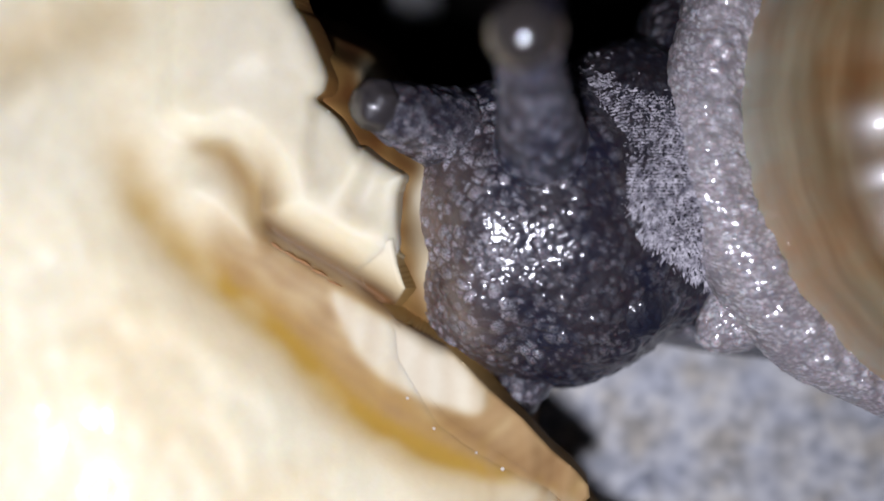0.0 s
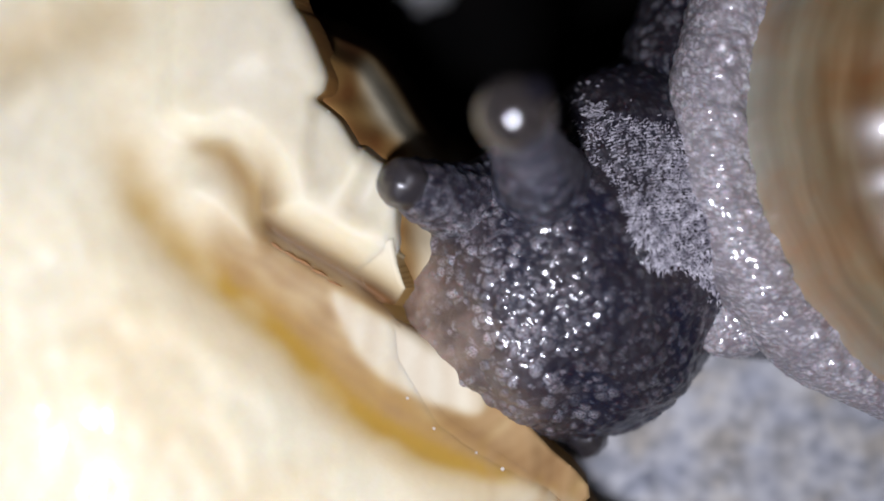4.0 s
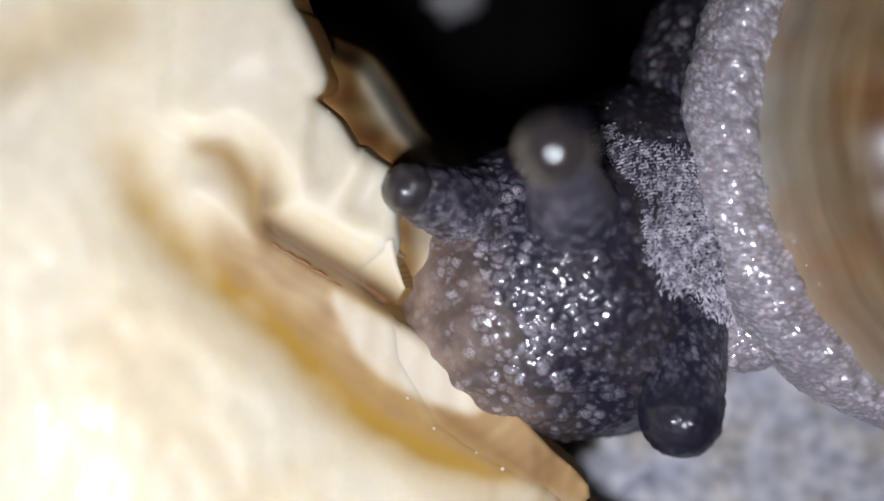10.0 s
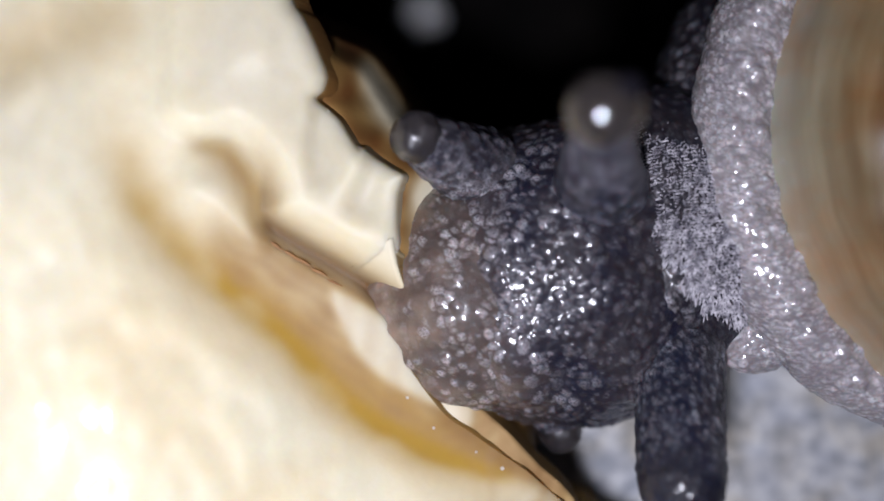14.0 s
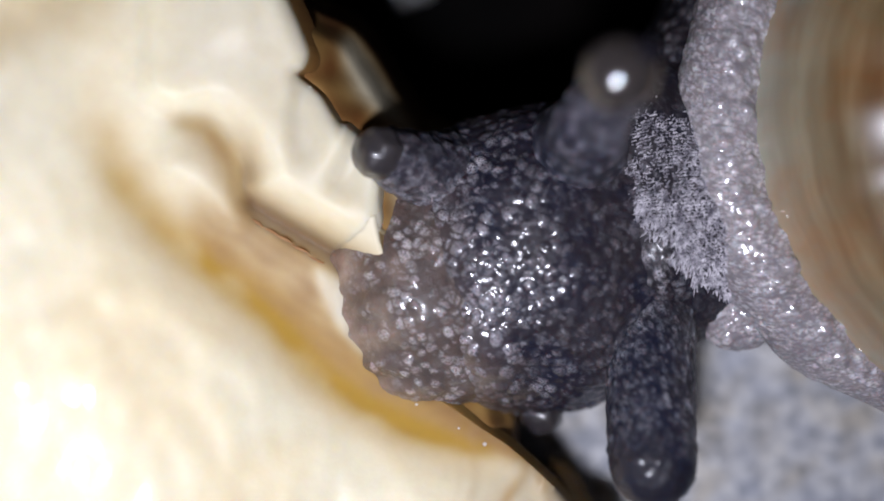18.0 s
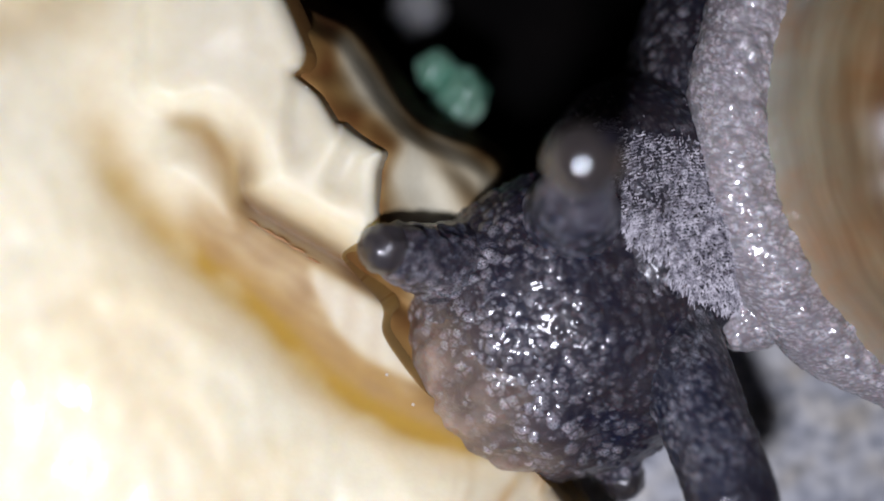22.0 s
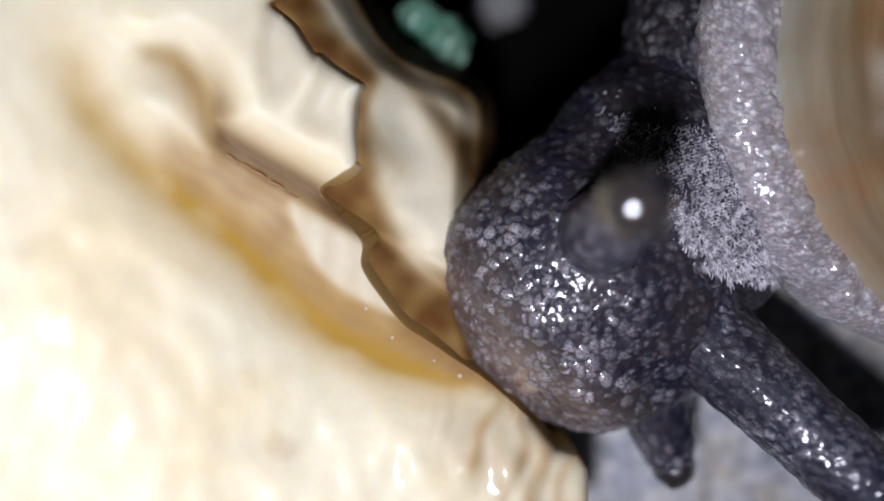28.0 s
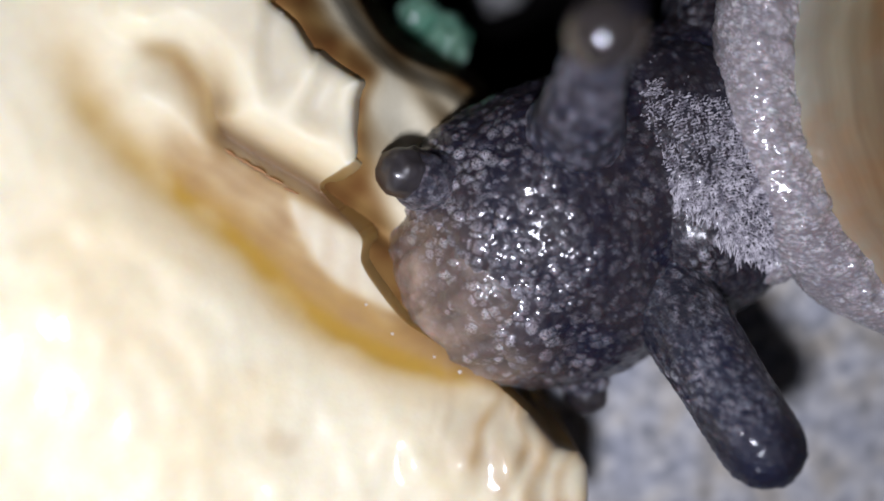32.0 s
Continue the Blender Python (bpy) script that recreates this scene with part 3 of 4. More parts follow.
def fruit_sheet(name, parent, outline, step, flare, edge, bare=(), shift=0.0, sink=0.0, label="", mat=None):
    """A piece of the face with any outline: its rim is rounded over edge, but for the bare stretches; below it the flesh slopes outwards by flare."""
    rim = [tuple(a) for a in outline]
    lo, hi = np.min(rim, axis=0) - 0.6, np.max(rim, axis=0) + 0.6
    nx, ny = [int(math.ceil((hi[k] - lo[k]) / step)) + 1 for k in (0, 1)]
    gx, gy = np.meshgrid(lo[0] + step * np.arange(nx), lo[1] + step * np.arange(ny))
    p = np.column_stack((gx.ravel(), gy.ravel()))
    z, stains = fruit_face(p)
    z = soften(z.reshape(ny, nx), 0.13 / step).ravel()
    stains = {key: soften(v.reshape(ny, nx), 0.07 / step).ravel() for key, v in stains.items()}
    fall, run = np.gradient(z.reshape(ny, nx), step)
    up = np.column_stack((-run.ravel(), -fall.ravel(), np.ones(nx * ny)))
    up /= np.linalg.norm(up, axis=1)[:, None]
    inside = within(p, rim)
    cells = [(j * nx + i, j * nx + i + 1, (j + 1) * nx + i + 1, (j + 1) * nx + i) for j in range(ny - 1) for i in range(nx - 1)]
    cells = [c for c in cells if inside[c[0]] or inside[c[1]] or inside[c[2]] or inside[c[3]]]
    used = sorted({k for c in cells for k in c})
    turn = {k: i for i, k in enumerate(used)}
    p, inside, z = p[used], inside[used], z[used]
    stains = {key: v[used] for key, v in stains.items()}
    near, best = p.copy(), np.full(len(p), 1e9)
    hard = np.full(len(p), 9.0)
    for a, b in zip(rim, rim[1:] + rim[:1]):
        a, e = np.asarray(a), np.asarray(b) - np.asarray(a)
        k = np.clip(((p - a) @ e) / (e @ e + 1e-12), 0, 1)
        q = a + k[:, None] * e
        d = np.hypot(*(p - q).T)
        near = np.where((d < best)[:, None], q, near)
        best = np.minimum(best, d)
        middle = (a + e / 2)[None]
        if not bare or abs(off_path(middle, bare)[0][0]) > 0.10:
            hard = np.minimum(hard, d)
    p = np.where(inside[:, None], p, near)
    best = np.where(inside, best, 0.0)
    hard = np.where(inside, hard, np.maximum(0.0, np.where(hard < 0.12, 0.0, hard)))
    q = np.clip(1 - hard / edge, 0, 1)
    z += shift - 0.9 * edge * (1 - np.sqrt(1 - q * q)) - sink * np.clip(1 - best / 0.2, 0, 1)
    plain = np.where((q == 0)[:, None], up[used], 0.0)
    faces = [tuple(turn[k] for k in c) for c in cells]
    # spread from the camera's height of 28, so plan points keep their place in view
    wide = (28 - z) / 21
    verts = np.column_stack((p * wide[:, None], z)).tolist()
    stains = {key: v.tolist() for key, v in stains.items()}
    sides = {(f[k], f[(k + 1) % 4]) for f in faces for k in range(4)}
    open_sides = [(u, v) for u, v in sorted(sides) if (v, u) not in sides]
    out, beside = {}, {}
    for u, v in open_sides:
        d = Vector((verts[v][1] - verts[u][1], verts[u][0] - verts[v][0]))
        for w in (u, v):
            out[w] = out.get(w, Vector((0, 0))) + d
        beside.setdefault(u, []).append(v)
        beside.setdefault(v, []).append(u)
    for _ in range(90):
        out = {w: (out[w] + sum((out[q] for q in beside[w]), Vector((0, 0)))) / (1 + len(beside[w])) for w in out}
    low = {}
    for w in out:
        low[w] = len(verts)
        x, y, z = verts[w]
        d = out[w].normalized()
        far = x < -12 or y < -7.5
        wide = 0.0 if far else flare * min(1.0, max(0.3, (2.6 - x) / 2.0)) * (1 + 0.3 * min(1.0, max(0.0, 1.0 - y)))
        brown = float(np.interp(y, (-0.4, 0.4, 2.2, 3.4), (0.9, 0.35, 0.35, 1.0)))
        for down, go, share in ((0.0, 0.0, 0.45), (0.12, 0.12, 0.9), (0.45, 0.5, 0.97), (1.05, 1.0, 1.0)):
            if far and down:
                down *= z / 1.05
            verts.append((x + d.x * go * wide, y + d.y * go * wide, z - down))
            for key, value in (("gold", brown), ("rose", 1 - brown), ("tan", 0.0), ("wet", 0.0), ("amber", 0.9 * brown - 0.3 * (y < 0))):
                stains[key].append(stains[key][w] * (1 - share) + value * share)
    for u, v in open_sides:
        for k in range(3):
            faces.append((low[v] + k, low[u] + k, low[u] + k + 1, low[v] + k + 1))
    ob = mesh_part(name, verts, faces, mat or SEAM, parent, label, stains=stains)
    ob.data.normals_split_custom_set_from_vertices(plain.tolist() + [(0.0, 0.0, 0.0)] * (len(verts) - len(plain)))
    return ob


def back_sheet(parent):
    """The inside of the far half: a broad white swell and a smaller one beyond a brown rim, amber where the flesh joins the split."""
    rim = [tuple(a) for a in closed_curve([(-4.38, 5.64), (-3.12, 5.47), (-2.43, 5.19), (-1.70, 4.80), (-1.05, 3.95), (-0.64, 3.25), (-0.22, 2.75), (0.20, 2.42), (0.80, 2.15), (1.50, 1.85), (1.95, 1.30), (1.95, 0.30), (1.85, -1.00), (1.80, -2.40), (1.83, -3.42), (2.05, -4.30), (2.20, -5.05), (1.85, -5.55), (1.20, -5.45), (0.22, -4.96), (-0.89, -3.56), (-1.73, -2.17), (-3.12, 0.34), (-4.24, 3.13)], 130)]
    step = 0.08
    lo, hi = np.min(rim, axis=0) - step, np.max(rim, axis=0) + step
    nx, ny = [int(math.ceil((hi[k] - lo[k]) / step)) + 1 for k in (0, 1)]
    gx, gy = np.meshgrid(lo[0] + step * np.arange(nx), lo[1] + step * np.arange(ny))
    p = np.column_stack((gx.ravel(), gy.ravel()))
    edge = np.abs(off_path(p, rim + rim[:1])[0]) * np.where(within(p, rim), 1, -1)
    main, _ = off_path(p, open_curve([(-1.87, 4.52), (-1.31, 3.41), (-0.75, 2.29), (-0.06, 1.04), (0.43, -0.36), (0.80, -1.61), (1.30, -2.73)], 30))
    wide = np.interp(p[:, 1], (-2.6, -0.4, 1.0, 2.3, 3.4, 4.6), (0.95, 1.15, 0.95, 0.60, 0.42, 0.25))
    swell = np.exp(-(main / wide) ** 4) * smooth((p[:, 1] + 3.6) / 1.6)
    far = np.exp(-(off_path(p, [(0.35, 1.95), (1.00, 1.45), (1.60, 0.95)])[0] / 0.42) ** 4)
    beyond = smooth((off_path(p, open_curve([(-1.10, 4.30), (-0.61, 2.98), (0.43, 1.60), (1.48, 0.30), (1.75, -1.50)], 20))[0] + 0.1) / 0.5)
    cut = np.exp(-(off_path(p, [(-0.92, 0.90), (-0.35, 0.35), (0.10, -0.30)])[0] / 0.22) ** 2)
    pocket = np.exp(-(off_path(p, [(-1.31, -1.35), (-1.90, -0.50)])[0] / 0.65) ** 2)
    z = 5.0 + 0.40 * swell - 0.15 * cut - 0.45 * pocket - 0.20 * np.maximum(0, p[:, 0] + 0.6) - 0.35 * np.maximum(0, p[:, 1] - 1.6) + 0.12 * rough(p, 1.3, 1.3, 13)
    z += beyond * (0.35 * far - 1.1)
    side = np.abs(off_path(p, FLAP_EDGE + BITTEN[1:] + EATEN[1:])[0])
    join = fruit_face(p)[0] - np.interp(p[:, 1], (0.0, 1.0), (0.30, 0.60)) - np.interp(p[:, 1], (-1.0, 1.0), (0.9, 1.5)) * side
    z = np.logaddexp(z / 0.14, join / 0.14) * 0.14
    z = soften(z.reshape(ny, nx), 1.6).ravel()
    z = z - 1.1 * (1 - smooth(edge / 0.6)) + 9.0 * np.minimum(edge, 0)
    white = np.maximum(swell * (1 - 0.35 * cut) * (1 - 0.8 * pocket) * (1 - beyond), 0.85 * far * beyond) * smooth((side - np.interp(p[:, 1], (-1.0, 0.2, 1.5, 2.6), (0.50, 0.05, 0.05, 0.45))) / 0.5)
    white = soften(white.reshape(ny, nx), 1.8).ravel()
    # same spread along the camera's sight lines as the face
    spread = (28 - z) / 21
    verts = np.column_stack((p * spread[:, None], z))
    keep = edge > -0.3
    faces = [f for f in quads(ny, nx, False) if keep[list(f)].any()]
    used = sorted({k for f in faces for k in f})
    turn = {k: i for i, k in enumerate(used)}
    stains = {"rose": 0.25 * white, "gold": 0.9 * (1 - white), "amber": 0.95 * np.clip(1 - 1.3 * white, 0, 1) * (0.9 + 0.5 * rough(p, 0.6, 0.6, 23)), "tan": 0.15 * (1 - white), "wet": 0 * white}
    return mesh_part("back_flesh", verts[used], [tuple(turn[k] for k in f) for f in faces], STRIP_FLESH, parent, "white flesh inside the far half, amber at its edge", stains={k: v[used] for k, v in stains.items()})


def fruit():
    f = thing("split_fruit", (-9.00, -4.75, 0.00), "wet cream fruit flesh, split open along a golden seam, on concrete", "fruit")
    f.location = (0, 0, 0)
    body_end = [(3.97, -7.36), (4.57, -7.52), (4.80, -7.89), (4.85, -8.58), (4.82, -9.98), (-15.53, -9.98), (-15.53, 9.82)]
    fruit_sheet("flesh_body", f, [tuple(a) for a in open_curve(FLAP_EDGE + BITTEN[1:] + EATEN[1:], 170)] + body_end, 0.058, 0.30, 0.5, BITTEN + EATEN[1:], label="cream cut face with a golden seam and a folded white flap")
    for k, (x, y) in enumerate([(-4.41, 0.24), (-4.15, 0.12), (-3.80, -0.11), (-3.52, -0.28), (-3.14, -0.54), (-2.80, -0.80)]):
        lobe("brown_fleck", f, BROWN, [(x - 0.2 - 0.03 * k, y + 0.13), (x + 0.02, y + 0.03), (x + 0.12 + 0.03 * k, y - 0.12), (x - 0.03, y - 0.02)], (x, y), 6.50 + 0.25 * (-2.8 - x), 0.02, 5.8, "brown fleck on the lip", rough=0.03, grain=0.2, n=24, rings=8, seed=k)
    rng = random.Random(9)
    for x, y in ((-0.85, -3.65), (-0.20, -4.40), (0.85, -5.00), (1.50, -5.40)):
        high = float(fruit_face(np.array([[x, y]]))[0][0])
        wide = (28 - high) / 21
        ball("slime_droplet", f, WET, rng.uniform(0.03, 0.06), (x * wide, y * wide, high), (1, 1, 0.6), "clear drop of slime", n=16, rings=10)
    back = lobe("husk", f, AMBER, [(-4.56, 6.98), (-3.35, 6.64), (-2.31, 6.09), (-1.60, 4.60), (-0.95, 3.10), (0.00, 1.90), (1.30, 0.60), (2.40, -1.30), (2.30, -4.00), (1.30, -5.70), (-0.07, -5.62), (-1.62, -3.03), (-3.87, 0.42), (-5.25, 4.57)], (-0.60, 0.20), 0.6, 1.6, -12.0, "amber brown husk behind the split", rise=(-0.25, 0.1), rough=0.15, grain=1.4, seed=12)
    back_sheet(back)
    return f


def morsel():
    m = thing("bitten_morsel", (0, 0, 0), "white tip of the flap, bitten off by the snail", "fruit piece", "pieces the snail bites off")
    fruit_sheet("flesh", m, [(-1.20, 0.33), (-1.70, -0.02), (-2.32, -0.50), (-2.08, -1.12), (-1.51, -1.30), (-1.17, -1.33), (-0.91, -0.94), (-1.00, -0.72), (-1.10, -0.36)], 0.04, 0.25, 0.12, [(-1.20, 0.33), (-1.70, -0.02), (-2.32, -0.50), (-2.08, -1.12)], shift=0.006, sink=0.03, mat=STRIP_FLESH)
    k = thing("bitten_morsel", (0, 0, 0), "rosy white strip of the lip, slid under the flesh as it is eaten", "fruit piece", "pieces the snail bites off")
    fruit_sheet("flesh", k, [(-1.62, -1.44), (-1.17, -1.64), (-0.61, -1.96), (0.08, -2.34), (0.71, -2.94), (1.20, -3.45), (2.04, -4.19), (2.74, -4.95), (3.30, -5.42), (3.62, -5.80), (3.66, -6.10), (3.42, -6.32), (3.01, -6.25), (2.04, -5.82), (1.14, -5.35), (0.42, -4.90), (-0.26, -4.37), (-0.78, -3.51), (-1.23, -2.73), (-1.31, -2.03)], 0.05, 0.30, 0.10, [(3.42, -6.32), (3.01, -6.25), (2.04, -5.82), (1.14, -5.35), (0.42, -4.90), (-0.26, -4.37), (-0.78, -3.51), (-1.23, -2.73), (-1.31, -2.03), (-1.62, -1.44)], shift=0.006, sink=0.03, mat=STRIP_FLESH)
    return m, k


# ---- the snail ----
BASE = Vector((9.00, -1.50, 0.00))


def snail_root():
    return thing("snail", BASE, "dark granular land snail with an olive-brown shell, feeding", "snail")


def spiral_shell(root):
    """A low round spiral; the outer lip is even for almost half a turn, then the whorls shrink towards the tip."""
    n, steps = 56, 330
    verts, uvs = [], []
    for i in range(steps):
        turn = 3.1 * i / (steps - 1)
        f = 0.56 ** max(0.0, turn - 0.5)
        a = radians(262) - 2 * math.pi * turn
        ring, tube = 4.15 * f, 3.9 * f
        up = 6.3 * (1 - f)
        swell = 1 + 0.012 * math.sin(turn * 150) + 0.02 * noise.noise((turn * 9, 0, 0))
        for j in range(n):
            b = 2 * math.pi * j / n
            r = ring + tube * swell * math.cos(b)
            verts.append((r * math.cos(a), r * math.sin(a), up + tube * 1.02 * swell * math.sin(b)))
            uvs.append((turn, j / n))
    s = mesh_part("shell", verts, [f[::-1] for f in quads(steps, n)], SHELL, root, "glossy olive-brown streaked spiral shell", uvs=uvs)
    fat = s.modifiers.new("thickness", "SOLIDIFY")
    fat.thickness = 0.00015
    return s


def collar(root, shell):
    """The mantle edge: a granular roll that lines the lip of the shell."""
    n, steps = 84, 520
    verts, pale = [], []
    for i in range(steps):
        g = i / (steps - 1)
        a = radians(105 + 170 * g)
        deg = 105 + 170 * g
        fat = float(np.interp(deg, (105, 140, 165, 190, 212, 228, 245, 275), (0.85, 1.0, 1.02, 1.0, 1.0, 0.85, 0.55, 0.3)))
        mid = float(np.interp(deg, (105, 165, 190, 212, 228, 245, 275), (8.3, 8.62, 8.65, 8.6, 8.35, 8.15, 8.0)))
        for j in range(n):
            b = 2 * math.pi * j / n
            p = Vector(((mid + fat * math.cos(b)) * math.cos(a), (mid + fat * math.cos(b)) * math.sin(a), 0.15 + 1.1 * fat * math.sin(b)))
            out = Vector((math.cos(b) * math.cos(a), math.cos(b) * math.sin(a), math.sin(b)))
            rim = min(1.0, max(0.0, math.cos(b - 2.2) * 1.6 - 0.3))
            d1, t1, l1 = plates(p, 0.40, 2)
            d2, t2, l2 = plates(p, 0.17, 3)
            verts.append((p + out * (d1 * (0.03 + 0.17 * rim * l1) + 0.03 * d2 + 0.12 * noise.noise(p / 1.5)))[:])
            pale.append(max(0.5 * t1 * l1, t2 * min(1.0, 0.35 + l2)))
    return mesh_part("mantle_collar", verts, quads(steps, n), COLLAR, shell, "pale grey granular mantle collar", pale)


def mantle_lobe(shell):
    """The small pale fold where the mantle edge turns under the body."""
    m = skinned("mantle_lobe", shell, COLLAR, (2.3, 1.1, 0.8), [(0.27, 0.04), (0.15, 0.02)], "small pale grey fold of the mantle", n=110, rings=70, lumps=0.12, seed=33, white=0.7)
    m.location = (-6.8 * MM, -4.5 * MM, -0.45 * MM)
    m.rotation_euler = (0, 0, radians(38))
    return m


def neck(root):
    """The cushion of the neck round the rear of the head, with its brush of short whitish papillae."""
    def paint(p):
        # paleness drops towards the upper side: shade there is put into the colour
        return [(0.30, 0.05), (0.15, 0.02)], 0.75 * min(1.0, max(0.1, (3.4 - p.y) / 3.0)) * min(1.0, max(0.0, (p.y + 2.4) / 0.5)), 0.0
    m, pts, out = fleshy("neck", root, NAPE, [((-1.0, 0.2, 0), (3.1, 4.2, 3.3), 0), ((-1.5, -1.0, 0.5), (1.7, 1.5, 2.9), 0)], ((-2.8, 0.2, 0), (0.9, 0.2, 0)), paint, "dark neck with whitish papillae", 250, 180, 0.35, 0.2, 20)
    rng = random.Random(4)
    verts, faces = [], []
    for k in range(120000):
        i = rng.randrange(len(pts))
        if out[i][2] < 0.15 or pts[i][0] > 2.0:
            continue
        x, y, z = pts[i]
        wave = noise.noise((x * 0.7, y * 0.7, 1)) + 0.5 * noise.noise((x * 2.1, y * 2.1, 4))
        low = -2.6 + 0.22 * (x - 0.8) ** 2 + 0.8 * wave
        thick = min(1.0, max(0.0, (y - low) / 0.7)) * min(1.0, max(0.0, (x + 3.5 + 0.9 * wave) / 1.5)) * min(1.0, max(0.0, (2.9 - y + 1.3 * wave) / 2.7))
        if rng.random() > 1.1 * thick ** 1.3 * (1 + 0.6 * wave):
            continue
        p, up = Vector(pts[i]), Vector(out[i])
        edge = min(1.0, max(0.0, (1.2 - (y - low)) / 1.2))
        way = (up * (0.5 - 0.2 * edge) + Vector((-0.3 + rng.uniform(-0.5, 0.5), -0.3 - 0.5 * edge + rng.uniform(-0.45, 0.45), 0))).normalized()
        side = way.orthogonal().normalized()
        other = way.cross(side)
        long, fat = rng.uniform(0.05, 0.13) * (1.0 + 1.1 * edge), rng.uniform(0.012, 0.024)
        o = len(verts)
        for h, r in ((-0.06, 1.0), (long * 0.6, 0.85), (long, 0.35)):
            for j in range(5):
                a = 2 * math.pi * j / 5
                verts.append((p + way * h + (side * math.cos(a) + other * math.sin(a)) * fat * r)[:])
        for r in range(2):
            for j in range(5):
                faces.append((o + r * 5 + j, o + r * 5 + (j + 1) % 5, o + r * 5 + 5 + (j + 1) % 5, o + r * 5 + 5 + j))
        faces.append(tuple(o + 10 + j for j in range(5)))
    tagged(mesh_part("papillae", verts, faces, PAPILLA, m, "brush of whitish papillae"), kind="stuff")
    return m


def head(root):
    """Head and nape in one: broad face, brow that carries the feelers, and the dark saddle that runs back under the collar."""
    blobs = [((-0.7, 0.0, 0.0), (2.9, 3.7, 2.85), 0), ((1.2, 0.0, 0.0), (3.0, 4.0, 3.0), 0), ((4.4, 1.1, -0.7), (4.4, 3.5, 2.7), 9),
             ((-1.0, 2.3, 0.5), (1.4, 1.2, 1.3), -10), ((0.6, 1.7, 1.2), (1.4, 1.3, 1.4), 0)]

    def paint(p):
        drift = 0.8 * noise.noise(p / 1.1) + 0.4 * noise.noise(p / 0.45)
        face = min(1.0, max(0.0, (0.9 - p.x + drift + 0.15 * p.y) / 2.8))
        white = 0.13 + 0.76 * face
        # fewer pale plates high on the head, painting the shade where it curves down
        white *= min(1.0, max(0.12, (4.6 - p.y) / 1.6))
        rosy = min(1.0, max(0.0, (-0.7 - p.x - 0.15 * p.y + 0.6 * noise.noise(p / 0.8)) / 2.4))
        return [(0.31, 0.055), (0.15, 0.012)], white * (1 - 0.35 * rosy), 0.45 * rosy
    return fleshy("head", root, SKIN, blobs, ((-2.0, 0, 0), (6.0, 1.0, -0.5)), paint, "dark head with whitish plates, and its nape", 480, 350, 0.5, 0.26, 40)[0]


def muzzle(root):
    """The soft lips: translucent tan folds that fan out from the mouth, frosted behind."""
    def paint(p):
        edge = min(1.0, max(0.0, (p.x + 2.5 + 1.1 * noise.noise(p / 0.9)) / 1.9))
        return [(0.26, 0.012 + 0.022 * edge)], 0.66 * edge, 1 - 0.75 * edge
    m, pts, out = fleshy("muzzle", root, LIPSKIN, [((0, 0, 0), (3.0, 3.35, 2.85), 0)], ((-2, 0, 0), (2, 0, 0)), paint, "rosy brown ribbed lips", 340, 210, 0.2, 0.15, 50)
    fold = []
    for q, g in zip(pts, out):
        p = Vector(q)
        a = math.atan2(p.y, p.z + 1.5)
        w = 0.05 * math.sin(a * 30 + 2.0 * noise.noise(p / 1.2)) * min(1.0, max(0.0, (-p.x - 0.2) / 1.2)) * (0.6 + 0.8 * noise.noise(p / 0.9))
        fold.append(((p + Vector(g) * w) * MM)[:])
    m.data.vertices.foreach_set("co", np.asarray(fold, np.float32).ravel())
    m.data.update()
    return m


def back(parent):
    """The dark body between neck and shell."""
    # the back's paleness falls off along y, as painted shade
    m = skinned("back", parent, NAPE, (2.4, 5.2, 2.9), [(0.34, 0.07), (0.17, 0.012)], "dark wrinkled back that runs under the shell, shaded in its colour", n=200, rings=130, lumps=0.2, seed=28, white=0.45, shade_span=(0.0, 5.0))
    m.location = (1.3 * MM, 3.3 * MM, -0.5 * MM)
    m.rotation_euler = (0, 0, radians(-22))
    return m


def foot(root):
    verts, pale = [], []
    n, rings = 90, 90
    for i in range(rings + 1):
        v = math.pi * i / rings
        for j in range(n):
            u = 2 * math.pi * j / n
            p = Vector((8.5 * math.cos(v), 2.7 * math.sin(v) * math.cos(u), 3.4 * math.sin(v) * math.sin(u)))
            h, l = tubercles(p, 0.6, 0.12, 31, 0.5)
            p.z += h
            p.z = max(p.z, -2.6)
            verts.append(p[:])
            pale.append(l)
    return mesh_part("foot", verts, quads(rings + 1, n), SKIN, root, "dark flat foot under the body", pale)


